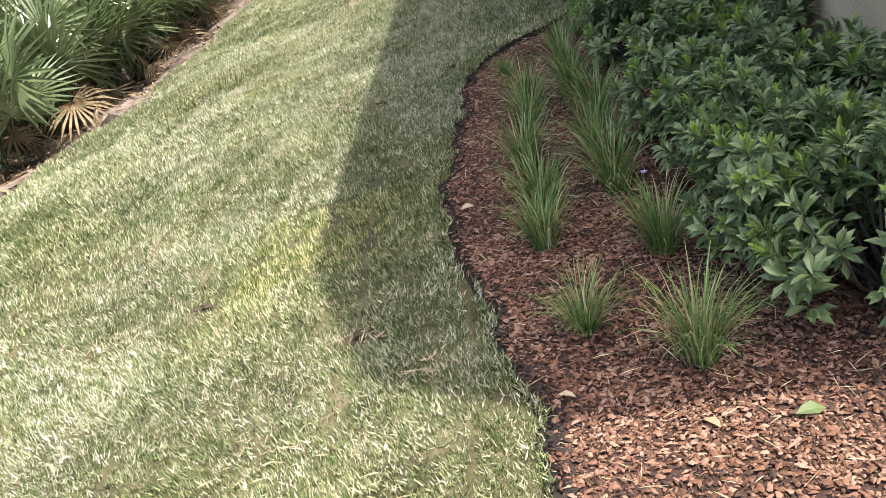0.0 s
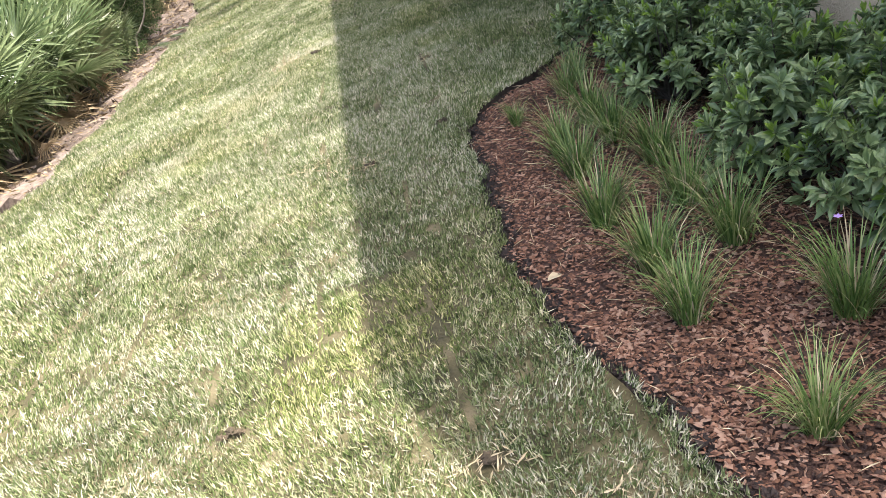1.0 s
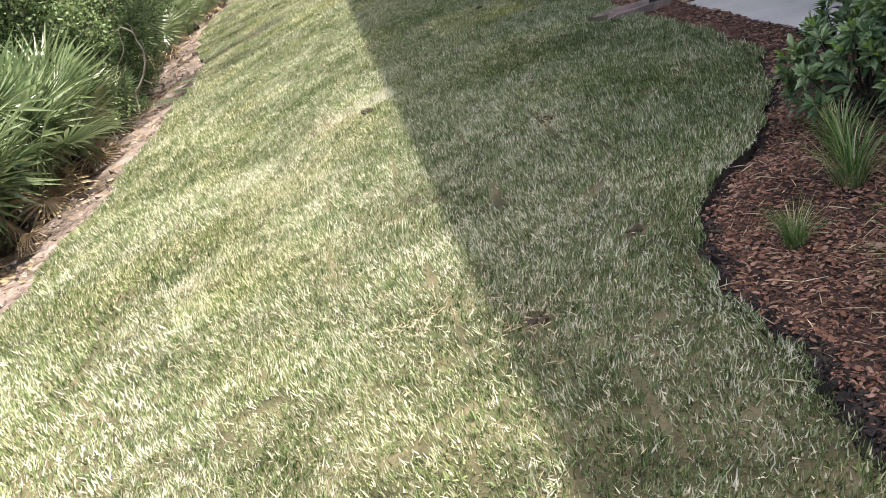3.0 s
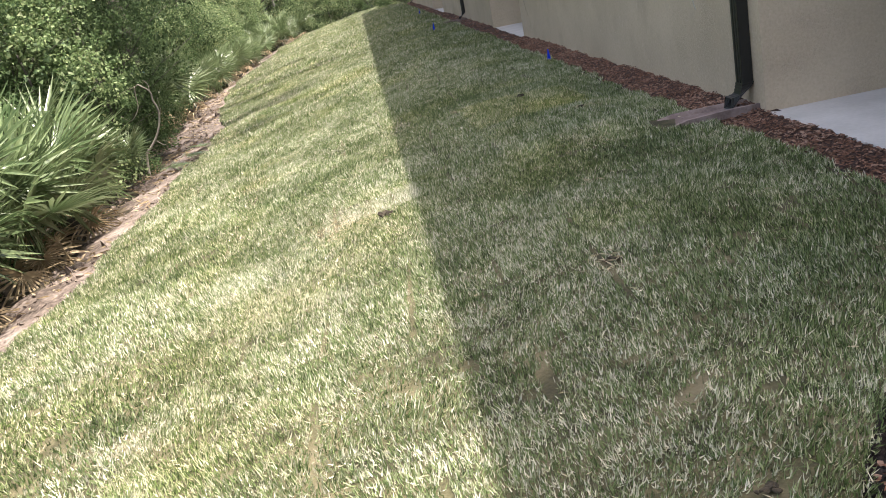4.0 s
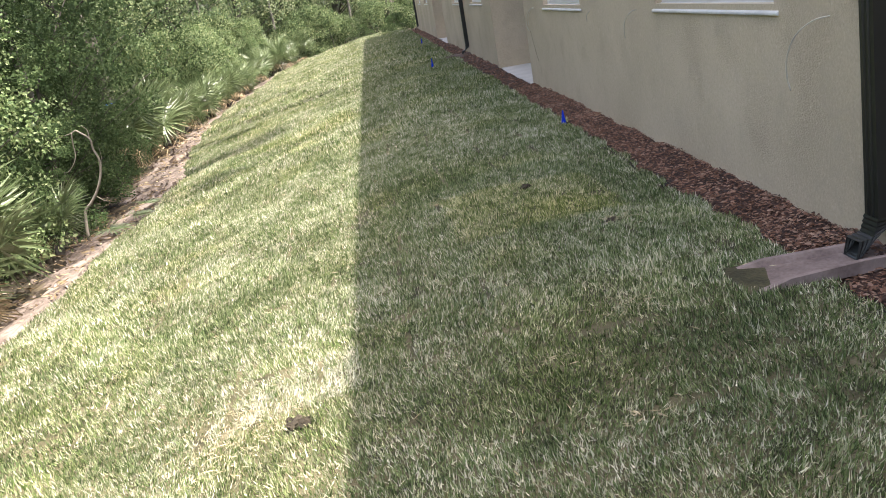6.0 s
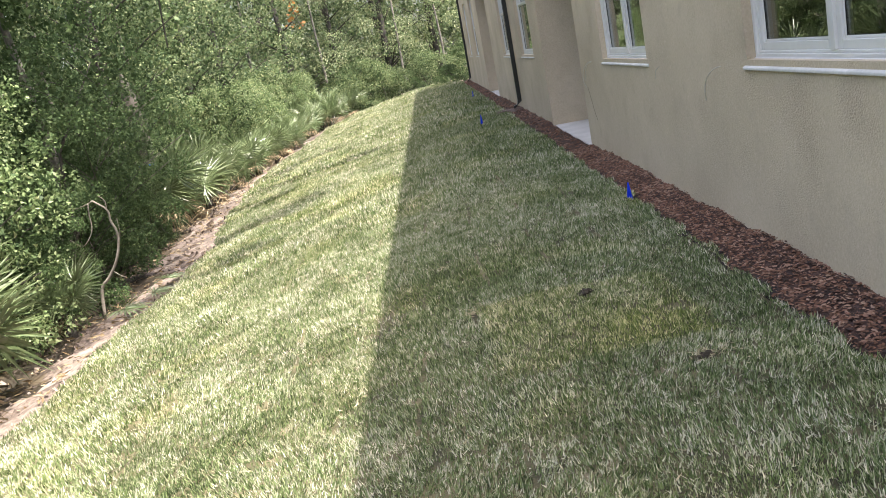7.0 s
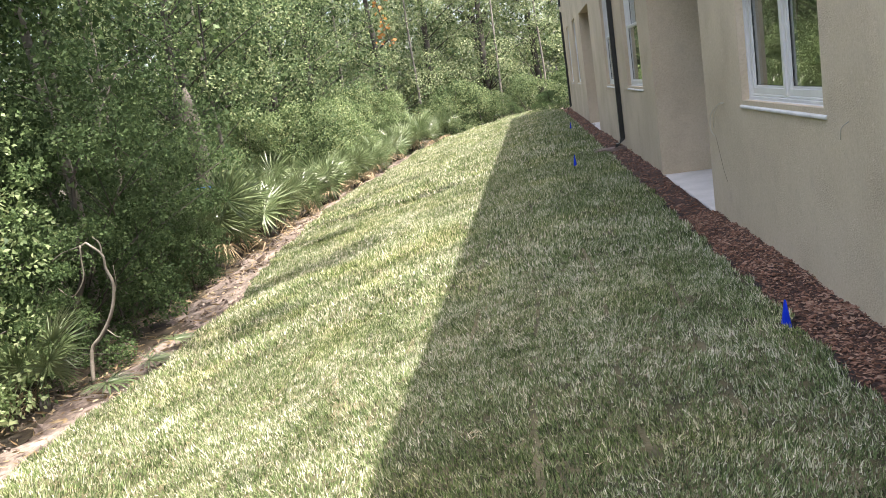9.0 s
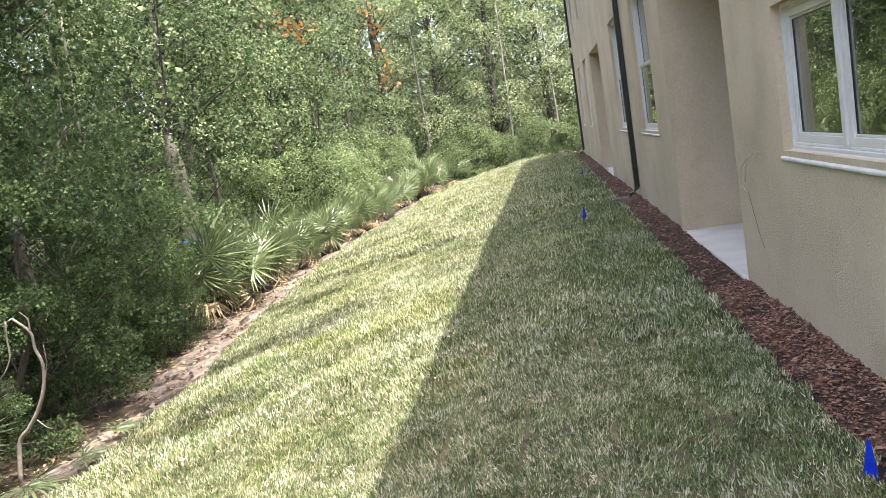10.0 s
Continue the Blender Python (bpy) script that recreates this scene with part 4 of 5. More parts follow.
def fan_mesh(seed, leaflets=19, reach=0.62, stalk=0.62, dry=False):
    """A stiff fan for the plants further off: thin folded leaflets that part near the hub."""
    g = np.random.default_rng(seed)
    bow = g.uniform(0.06, 0.16)
    hub = np.array([0, stalk, bow])
    sv, sf = tube([(0, 0, 0), (0, stalk * 0.5, bow * 0.9), hub], [0.010, 0.007, 0.005], 4)
    v, f = [hub], []
    for i in range(leaflets):
        a = (i / (leaflets - 1) - 0.5) * radians(235) + g.normal(0, 0.03)
        L = reach * (1.0 - 0.25 * (a / 2.05) ** 2) * g.uniform(0.86, 1.08)
        d = np.array([math.sin(a), math.cos(a), 0.16 * math.cos(a) - 0.05])
        side = np.array([math.cos(a), -math.sin(a), 0])
        w = 0.021 * reach / 0.62 * g.uniform(0.8, 1.2)
        drop = np.array([0, 0, -L * (g.uniform(0.05, 0.30) if not dry else g.uniform(0.5, 0.9))])
        n0 = len(v)
        mid = hub + d * L * 0.5
        v += [mid + side * w + (0, 0, 0.008), mid - (0, 0, 0.006), mid - side * w + (0, 0, 0.008), hub + d * L + drop]
        f += [(0, n0, n0 + 1), (0, n0 + 1, n0 + 2), (n0, n0 + 3, n0 + 1), (n0 + 1, n0 + 3, n0 + 2)]
    v, f = join([(sv, sf), (np.array(v), np.array(f))])
    return mesh_of("frond", v, f, M_PALMDRY if dry else M_PALM)


FANS = [fan_mesh(s, stalk=k) for s, k in ((141, 0.5), (142, 0.66), (143, 0.8), (144, 0.6))]
NEAR_FANS = [fan_mesh(s, 25, 0.74, k) for s, k in ((151, 0.62), (152, 0.8), (153, 0.92))]
FANS_DRY = [fan_mesh(145, 14, 0.45, 0.35, True)]


def palmetto(x, y, fronds, size, seed, label="saw palmetto with spreading green fan fronds and dry skirt"):
    g = np.random.default_rng(seed)
    t = thing("palmetto", label, "palmetto", (x, y, float(ground_z(x, y))), 0, group="palmettos at the wood's edge", scale=size)
    for i in range(fronds):
        dry = i % 6 == 0
        el = g.uniform(0.5, 1.42) if not dry else g.uniform(-0.25, 0.35)
        far = y > 20
        o = new("frond", (FANS_DRY[0] if far else DRY[i % 2]) if dry else FANS[i % 4] if far else NEAR_FANS[i % 3] if i % 2 else FRONDS[i % 4])
        o.parent = t
        o.matrix_basis = Matrix.Translation((g.normal(0, 0.12), g.normal(0, 0.12), 0.16)) @ Matrix.Rotation(i * 2.4 + g.normal(0, 0.3), 4, "Z") @ Matrix.Rotation(el, 4, "X") @ Matrix.Rotation(g.normal(0, 0.6), 4, "Y") @ Matrix.Scale(g.uniform(0.8, 1.15), 4)
    part("trunk", tube([(0, 0, -0.1), (0.03, 0, 0.12), (0.02, 0.03, 0.26)], [0.10, 0.11, 0.06], 8), M_BARK, t, "shaggy brown stem")
    return t


PALMS = [(-6.0, 5.2, 22, 1.0), (-5.9, 6.6, 24, 1.0), (-6.6, 7.6, 24, 1.1), (-5.8, 8.6, 24, 1.0), (-5.65, 10.2, 22, 1.0), (-6.5, 11.0, 24, 1.15), (-5.5, 11.6, 23, 1.05), (-5.5, 12.9, 23, 1.1), (-6.5, 13.2, 24, 1.15), (-5.55, 14.0, 22, 1.05), (-5.45, 15.1, 22, 1.05), (-6.2, 14.8, 22, 1.1), (-5.35, 17.5, 11, 0.55)]
g = np.random.default_rng(511)
for y0 in np.arange(25.2, 46.0, 1.15):
    for back in (1.6 if y0 < 32 else 1.0, 2.3, 3.1, 3.9):
        if back > 3 and y0 < 30:
            continue
        PALMS.append((float(left_edge(y0)) - back + g.normal(0, 0.15), y0 + g.normal(0, 0.28), int(g.integers(15, 21)), g.uniform(0.85, 1.2) * (1.1 if back > 1 else 0.9)))
for i, (x, y, n, s) in enumerate(PALMS):
    palmetto(x, y, n, s, 500 + i)

# ---- the wood ----
SIMPLE_V = [(0, 0, 0), (0.40, 0.58, 0.05), (-0.30, 0.80, 0.0)]
SIMPLE_F = np.array([(0, 1, 2)])


def foliage(centres, radii, per, size, g, flat=0.7, up=0.6, simple=True):
    """Leaves in uneven clumps round the centres."""
    n = len(centres) * per
    c, r = np.repeat(centres, per, 0), np.repeat(radii, per)
    d = rand_dirs(n, g)
    p = c + d * (r * g.uniform(0.25, 1.0, n) ** 0.6)[:, None] * np.array([1, 1, flat])
    ld = unit(d * 0.7 + g.normal(0, 0.6, (n, 3)) + np.array([0, 0, -0.25]))
    ax = frames_along(ld, unit(rand_dirs(n, g) + np.array([0, 0, up])))
    return scatter(SIMPLE_V if simple else DIAMOND_V, SIMPLE_F if simple else DIAMOND_F, p, ax, size * g.uniform(0.6, 1.3, n))


def tree_parts(seed, height, spread, base, clumps, per, leaf, trunk_r, lean=0.6, simple=True):
    """Trunk with limbs and a ragged crown that reaches down to base."""
    g = np.random.default_rng(seed)
    top = np.array([g.normal(0, lean), g.normal(0, lean), height * 0.9])
    pts = [np.array([0, 0, -0.2]), top * 0.3 + np.array([g.normal(0, 0.2), g.normal(0, 0.2), 0]), top * 0.65 + np.array([g.normal(0, 0.25), g.normal(0, 0.25), 0]), top]
    wood = [tube(pts, [trunk_r, trunk_r * 0.8, trunk_r * 0.5, trunk_r * 0.15], 8)]
    az = g.uniform(0, 2 * math.pi, clumps)
    h = base + (height - base) * g.beta(1.2, 1.1, clumps)
    w = spread * np.sqrt(np.clip(1 - ((h - (base + (height - base) * 0.45)) / ((height - base) * 0.62)) ** 2, 0.05, 1)) * g.uniform(0.35, 1.05, clumps)
    axis = np.stack([np.interp(h, [0, height * 0.9], [0, top[0]]), np.interp(h, [0, height * 0.9], [0, top[1]])], -1)
    c = np.stack([axis[:, 0] + w * np.cos(az), axis[:, 1] + w * np.sin(az), h], -1)
    for i in range(0, clumps, 3):
        s = np.array([axis[i, 0], axis[i, 1], max(0.3, h[i] - 0.5 * w[i] - 0.2)])
        wood.append(tube([s, s * 0.5 + c[i] * 0.5 + np.array([0, 0, 0.12]), c[i]], [trunk_r * 0.2, trunk_r * 0.12, 0.006], 4))
    radii = g.uniform(0.2, 0.5, clumps) * spread / 2.0
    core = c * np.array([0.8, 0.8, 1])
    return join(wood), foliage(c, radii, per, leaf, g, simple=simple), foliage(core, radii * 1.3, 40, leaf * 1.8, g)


def tree(name, seed, height, spread, base, clumps, per, leaf, trunk_r, leaf_mat, label, category, group, inner_mat=None, simple=True):
    t = thing(name, label, category, group=group)
    wood, crown, inner = tree_parts(seed, height, spread, base, clumps, per, leaf, trunk_r, simple=simple)
    part("trunk", wood, M_BARK, t, smooth=True)
    tagged(part("crown", crown, leaf_mat, t), kind="stuff")
    # darker inner leaves paint the depth of the crown
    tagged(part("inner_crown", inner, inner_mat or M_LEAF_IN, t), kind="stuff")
    return t


def set_out(protos, places):
    for i, (x, y, s) in enumerate(places):
        k = i % len(protos)
        m = pose(x, y, float(ground_z(x, y)), 0, 0, i * 131 % 360)
        o = protos[k] if i < len(protos) else copy_thing(protos[k], m)
        o.matrix_basis = m @ Matrix.Scale(s, 4)


G_T, G_S = "trees of the wood", "undergrowth shrubs at the wood's edge"
dark_trees = [tree("tree", 72, 12, 3.3, 0.8, 125, 235, 0.062, 0.20, M_LEAF_B, "tall tree with dark green leafy crown and grey trunk", "tree", G_T),
              tree("tree", 73, 10, 3.0, 0.6, 115, 235, 0.058, 0.14, M_LEAF_B, "slender tree with dark green foliage down to the ground", "tree", G_T)]
set_out(dark_trees, [(-8.6, 19.5, 1.0), (-9.0, 22.4, 0.95), (-9.6, 14.0, 1.0), (-9.4, 9.0, 1.0), (-10.5, 4.0, 1.1), (-11.8, 17.3, 1.1), (-12.5, 22.0, 1.2), (-10.4, 27.5, 1.0), (-13.0, 30.0, 1.3)])
mid_trees = [tree("tree", 71, 11, 3.2, 1.0, 130, 190, 0.092, 0.17, M_LEAF_A, "tall broadleaf tree with mid-green leafy crown", "tree", G_T)]
set_out(mid_trees, [(-9.3, 31.5, 1.0), (-10.5, 36.0, 1.1), (-9.6, 41.0, 1.0), (-9.4, 46.5, 1.1), (-13.0, 38.5, 1.3), (-12.6, 48.0, 1.3)])
far_trees = [tree("tree", 74, 12, 3.2, 0.5, 140, 200, 0.092, 0.18, M_LEAF_D, "tree at the far end of the lawn, leaves paled for sun and haze", "tree", G_T, M_LEAF_A),
             tree("tree", 75, 11, 3.0, 0.2, 135, 200, 0.088, 0.16, M_LEAF_D, "leafy tree at the far end of the lawn, leaves paled for sun and haze", "tree", G_T, M_LEAF_A)]
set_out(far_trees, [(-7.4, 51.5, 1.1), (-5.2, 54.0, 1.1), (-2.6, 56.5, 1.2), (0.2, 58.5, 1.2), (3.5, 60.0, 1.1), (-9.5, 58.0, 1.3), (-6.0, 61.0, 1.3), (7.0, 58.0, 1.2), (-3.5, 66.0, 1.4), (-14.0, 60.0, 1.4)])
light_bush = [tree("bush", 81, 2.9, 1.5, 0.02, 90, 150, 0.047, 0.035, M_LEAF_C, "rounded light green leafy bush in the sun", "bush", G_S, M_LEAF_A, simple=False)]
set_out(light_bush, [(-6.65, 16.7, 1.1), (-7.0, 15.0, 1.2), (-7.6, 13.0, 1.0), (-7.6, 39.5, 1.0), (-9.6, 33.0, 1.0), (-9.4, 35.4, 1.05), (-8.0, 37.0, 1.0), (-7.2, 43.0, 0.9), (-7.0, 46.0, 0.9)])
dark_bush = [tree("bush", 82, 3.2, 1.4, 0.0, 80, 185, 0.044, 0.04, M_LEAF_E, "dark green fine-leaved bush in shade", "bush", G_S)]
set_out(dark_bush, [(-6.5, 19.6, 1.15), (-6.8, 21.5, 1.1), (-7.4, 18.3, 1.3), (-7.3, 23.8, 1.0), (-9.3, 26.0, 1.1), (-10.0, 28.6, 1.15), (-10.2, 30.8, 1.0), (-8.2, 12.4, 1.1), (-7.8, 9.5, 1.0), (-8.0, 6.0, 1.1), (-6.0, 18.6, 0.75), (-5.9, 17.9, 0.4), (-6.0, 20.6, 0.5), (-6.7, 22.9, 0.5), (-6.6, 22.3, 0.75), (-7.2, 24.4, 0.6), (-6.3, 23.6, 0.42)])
# the deep green leaf also stands in for the building's shade here
hedge = [tree("hedge_shrub", 86, 1.25, 0.6, 0.0, 60, 170, 0.026, 0.02, M_LEAF_B, "low dark green hedge shrub, darkened for the shade past the building's corner", "shrub", "hedge shrubs past the building")]
set_out(hedge, [(-0.9, 47.9, 0.5), (-0.4, 47.0, 0.6), (0.15, 46.4, 0.66), (0.7, 45.8, 0.7), (1.4, 45.5, 0.75)])
mid_bush = [tree("bush", 83, 2.4, 1.5, 0.1, 75, 190, 0.055, 0.03, M_LEAF_A, "leafy green undergrowth bush", "bush", G_S)]
set_out(mid_bush, [(-8.4, 29.5, 1.2), (-8.4, 37.0, 1.2), (-8.0, 43.0, 1.2), (-6.8, 47.0, 1.2), (-4.8, 50.3, 1.1), (-2.8, 51.8, 1.0), (-0.7, 53.0, 0.9), (1.0, 54.6, 1.0), (-3.6, 53.5, 1.4)])

# woods further off
g = np.random.default_rng(91)
n = 720
cx = np.concatenate([g.uniform(-24, -14, n), g.uniform(-24, 26, n)])
cy = np.concatenate([g.uniform(-14, 76, n), g.uniform(66, 78, n)])
cz = np.concatenate([g.uniform(-0.5, 13, n), g.uniform(-0.5, 16, n)])
woods = foliage(np.stack([cx, cy, cz], -1), g.uniform(0.9, 2.2, len(cx)), 80, 0.44, g)
solid("far_woods", woods, M_LEAF_A, "dense green woodland beyond the edge trees", "woods", kind="stuff")

# pale bent dead branch at the foot of the bush
branch = thing("dead_branch", "bare pale bent dead branch by the ditch", "branch")
LIMB = [(-5.15, 18.05, -0.98), (-5.11, 18.1, -0.62), (-5.0, 18.1, -0.50), (-4.88, 18.1, -0.35), (-4.79, 18.1, -0.17), (-4.75, 18.1, 0.03), (-4.79, 18.1, 0.18), (-4.80, 18.1, 0.32), (-4.95, 18.12, 0.45)]
part("limb", tube(smooth_line(LIMB), np.linspace(0.021, 0.011, 33), 8), M_PALEBARK, branch, smooth=True)
for line, r in (([(-4.80, 18.1, 0.32), (-4.80, 18.1, 0.43), (-4.86, 18.1, 0.50)], 0.008), ([(-4.95, 18.12, 0.45), (-5.02, 18.1, 0.42), (-5.2, 18.1, 0.38), (-5.33, 18.12, 0.31)], 0.009), ([(-5.0, 18.1, 0.43), (-5.02, 18.1, 0.30), (-5.04, 18.1, 0.10), (-5.19, 18.1, -0.06), (-5.32, 18.1, 0.04)], 0.009), ([(-4.78, 18.1, -0.15), (-4.72, 18.1, 0.02), (-4.72, 18.12, 0.2)], 0.005), ([(-4.92, 18.1, -0.42), (-4.82, 18.08, -0.5), (-4.78, 18.1, -0.52)], 0.006)):
    part("twig", tube(smooth_line(line), np.linspace(r, r * 0.5, 4 * len(line) - 3), 6), M_PALEBARK, branch, smooth=True)


# a leaning tree whose high limbs hang over the lawn
over = thing("tree", "leaning tree with a sparse high crown over the lawn", "tree", (-8.4, 22.0, float(ground_z(-8.4, 22.0))), group=G_T)
g = np.random.default_rng(95)
base = np.array(over.matrix_basis.translation)
# boughs: from, to (in plan), height, how many sprays, how broad
BOUGHS = [((-2.75, 18.3), (-1.0, 19.95), 5.8, 15, 0.30), ((-3.4, 19.2), (-2.6, 18.5), 5.6, 8, 0.30), ((-2.7, 16.4), (-1.4, 16.9), 5.6, 9, 0.26), ((-3.5, 27.2), (-1.3, 29.4), 5.8, 14, 0.24), ((-2.6, 24.8), (-0.5, 24.1), 5.8, 13, 0.22), ((-3.2, 22.6), (-1.9, 22.2), 5.8, 7, 0.22), ((-3.6, 32.5), (-1.6, 33.4), 5.8, 9, 0.26), ((-3.3, 15.7), (-2.6, 17.3), 5.6, 11, 0.34)]
sprays, wood = [], [tube([(0, 0, -0.2), (0.2, 0, 2.5), (0.8, -0.2, 5.4), (1.8, -0.4, 8.0)], [0.2, 0.17, 0.14, 0.05], 8)]
for a, b, h, n, broad in BOUGHS:
    u = np.linspace(0, 1, n)[:, None]
    line = np.concatenate([np.array(a) * (1 - u) + np.array(b) * u, np.full((n, 1), h)], 1) - base
    sprays.append(line + g.normal(0, 1, (n, 3)) * np.array([broad * 0.6, broad * 0.6, 0.25]))
    wood.append(tube(smooth_line([(0.8, -0.2, 5.3), line[0] * np.array([0.5, 0.5, 0]) + np.array([0, 0, h + 1.2]), line[0], line[-1]]), np.linspace(0.07, 0.012, 13), 6))
cc = np.concatenate(sprays)
part("trunk", join(wood), M_BARK, over, smooth=True)
tagged(part("crown", foliage(cc, g.uniform(0.22, 0.46, len(cc)), 210, 0.10, g), M_LEAF_A, over), kind="stuff")


# slender grey stems that show among the leaves
M_STEM = material("pale_grey_bark", [(0.09, 0.082, 0.07), (0.16, 0.148, 0.125), (0.24, 0.225, 0.19)], scale=4, fine=30, bump=0.8, bump_scale=24)
for x, y, lean, h, r in ((-6.33, 20.5, -0.035, 6.5, 0.085), (-8.6, 26.4, 0.02, 6.0, 0.05), (-7.9, 24.6, 0.03, 5.5, 0.04), (-9.0, 33.5, -0.02, 6.5, 0.07), (-8.4, 47.6, 0.02, 8.0, 0.09), (-5.6, 51.0, -0.01, 8.0, 0.08), (-1.9, 53.4, 0.01, 8.0, 0.08), (0.3, 55.0, -0.02, 8.0, 0.07)):
    t = thing("tree", "slender grey tree stem standing among the leaves", "tree", (x, y, float(ground_z(x, y))), group=G_T)
    part("trunk", tube(smooth_line([(0, 0, -0.2), (0.04, 0.02, h * 0.3), (lean * h * 0.6, -0.03, h * 0.65), (lean * h, 0.05, h)]), np.linspace(r, r * 0.4, 13), 8), M_STEM, t, smooth=True)
    g = np.random.default_rng(int(1000 - x * 10))
    tips = np.stack([lean * h + g.normal(0, 0.6, 12), g.normal(0, 0.6, 12), h + g.uniform(-1.2, 0.4, 12)], -1)
    tagged(part("crown", foliage(tips, g.uniform(0.3, 0.6, 12), 110, 0.08, g), M_LEAF_A, t), kind="stuff")

# broad tree added to shade the bushes by the ditch, its high crown unseen
broad = thing("tree", "broad spreading tree with a high crown added to shade the bushes", "tree", (-9.4, 20.6, float(ground_z(-9.4, 20.6))), group=G_T)
g = np.random.default_rng(97)
cc = np.stack([g.uniform(0.6, 5.9, 86), g.uniform(-3.0, 4.2, 86), g.uniform(5.6, 8.4, 86)], -1)
low = np.stack([g.uniform(-1.0, 3.6, 46), g.uniform(-3.6, 3.0, 46), g.uniform(3.4, 6.0, 46)], -1)
rear = np.stack([g.uniform(-2.8, 0.8, 44), g.uniform(-6.5, 0.5, 44), g.uniform(4.6, 8.2, 44)], -1)
cc = np.concatenate([cc, low, rear])
wood = [tube([(0, 0, -0.2), (0.15, 0, 2.0), (0.5, 0.1, 4.2), (1.2, 0.2, 6.6)], [0.24, 0.2, 0.16, 0.06], 8)]
for q in cc[::4]:
    wood.append(tube([(0.5, 0.1, 4.1), (q[0] * 0.5 + 0.2, q[1] * 0.5, q[2] - 0.9), q], [0.08, 0.05, 0.01], 5))
part("trunk", join(wood), M_BARK, broad, smooth=True)
tagged(part("crown", foliage(cc, g.uniform(0.6, 1.0, len(cc)), 230, 0.12, g), M_LEAF_B, broad), kind="stuff")


# ---- small things on the lawn, the bed and the wall ----
def lying(x, y, z, g, length, width):
    n = len(x)
    az = g.uniform(0, 2 * math.pi, n)
    d = np.stack([np.cos(az), np.sin(az), g.normal(0.05, 0.16, n)], -1)
    ax = frames_along(d, rand_dirs(n, g, 1.6))
    ln = length * g.uniform(0.5, 1.4, n)
    ax = ax * np.stack([width * g.uniform(0.6, 1.4, n), ln, ln * 0.5], -1)[:, None, :]
    return scatter([(0, 0, 0), (0.5, 0.35, 0.05), (0, 1, -0.05), (-0.5, 0.4, 0.05)], DIAMOND_F, np.stack([x, y, z], -1), ax)


g = np.random.default_rng(301)
n = 1100
x, y = g.uniform(-3.4, 0.5, n), g.uniform(1.2, 15, n)
ok = x < right_edge(y)
loose = [lying(x[ok], y[ok], fall(x[ok], y[ok]) + 0.018, g, 0.038, 0.005)]
# withered patches and wisps
for px, py, rx, ry, m in ((-1.85, 9.75, 0.26, 0.42, 420), (-0.95, 2.05, 0.18, 0.16, 110), (-1.05, 2.85, 0.14, 0.08, 90), (-1.3, 2.35, 0.2, 0.12, 60), (-1.25, 5.6, 0.12, 0.3, 110), (-1.62, 5.95, 0.14, 0.1, 90), (0.12, 11.07, 0.1, 0.08, 90), (-0.15, 9.85, 0.12, 0.1, 90), (-2.2, 3.3, 0.2, 0.1, 70), (-0.66, 7.6, 0.08, 0.2, 80), (-1.22, 5.66, 0.12, 0.12, 60), (-0.775, 12.39, 0.05, 0.09, 70), (-0.38, 8.96, 0.06, 0.04, 30), (-0.58, 9.52, 0.05, 0.05, 30), (-0.8, 2.59, 0.12, 0.06, 60), (-0.92, 13.6, 0.05, 0.05, 30)):
    m = int(m * 0.6)
    x, y = g.normal(px, rx * 0.55, m), g.normal(py, ry * 0.55, m)
    loose.append(lying(x, y, fall(x, y) + 0.016, g, 0.05, 0.005))
solid("dry_clippings", join(loose), M_STRAW, "dry straw-coloured grass clippings scattered on the lawn", "clippings", kind="stuff")
n = 900
x, y = g.uniform(-0.8, 0.9, n), g.uniform(0.8, 7.2, n)
ok = x > right_edge(y)
litter = [lying(x[ok], y[ok], mulch_z(x[ok], y[ok]) + 0.022, g, 0.075, 0.0032)]
solid("dry_needles", join(litter), M_STRAW, "thin dry stalks and needles lying on the mulch", "litter", kind="stuff")


def clod(x, y, size, seed):
    g = np.random.default_rng(seed)
    bm = bmesh.new()
    for _ in range(11):
        s = size * g.uniform(0.18, 0.55)
        m = Matrix.Translation((g.normal(0, size * 0.55), g.normal(0, size * 0.45), s * 0.25)) @ Matrix.Diagonal((s, s * 0.8, s * 0.55, 1))
        bmesh.ops.create_icosphere(bm, subdivisions=2, radius=1.0, matrix=m)
    for v in bm.verts:
        v.co += Vector(noise.noise_vector(v.co * 90)) * size * 0.28
    me = bpy.data.meshes.new("dirt_clod")
    bm.to_mesh(me)
    bm.free()
    me.materials.append(M_LITTER)
    o = new("dirt_clod", me)
    o.location = (x, y, float(fall(x, y)) + 0.012)
    tagged(o, "crumbly dark clod of soil lying on the turf", "soil clod", "soil clods on the lawn")


for i, (x, y, s) in enumerate(((-1.53, 9.63, 0.05), (-0.185, 12.17, 0.042), (-0.66, 7.62, 0.026), (0.10, 11.05, 0.03), (-0.75, 6.0, 0.026), (-1.22, 5.64, 0.024), (-1.04, 2.86, 0.028), (-1.79, 3.43, 0.03))):
    clod(x, y, s, 400 + i)


def fallen_leaf(x, y, z, size, turn, mat, label):
    o = solid("fallen_leaf", (np.array(LEAF_V) * np.array([1.5, 1, 1.2]) * size, LEAF_F), mat, label, "leaf", "fallen leaves")
    o.matrix_basis = pose(x, y, z, 6, 10, turn)


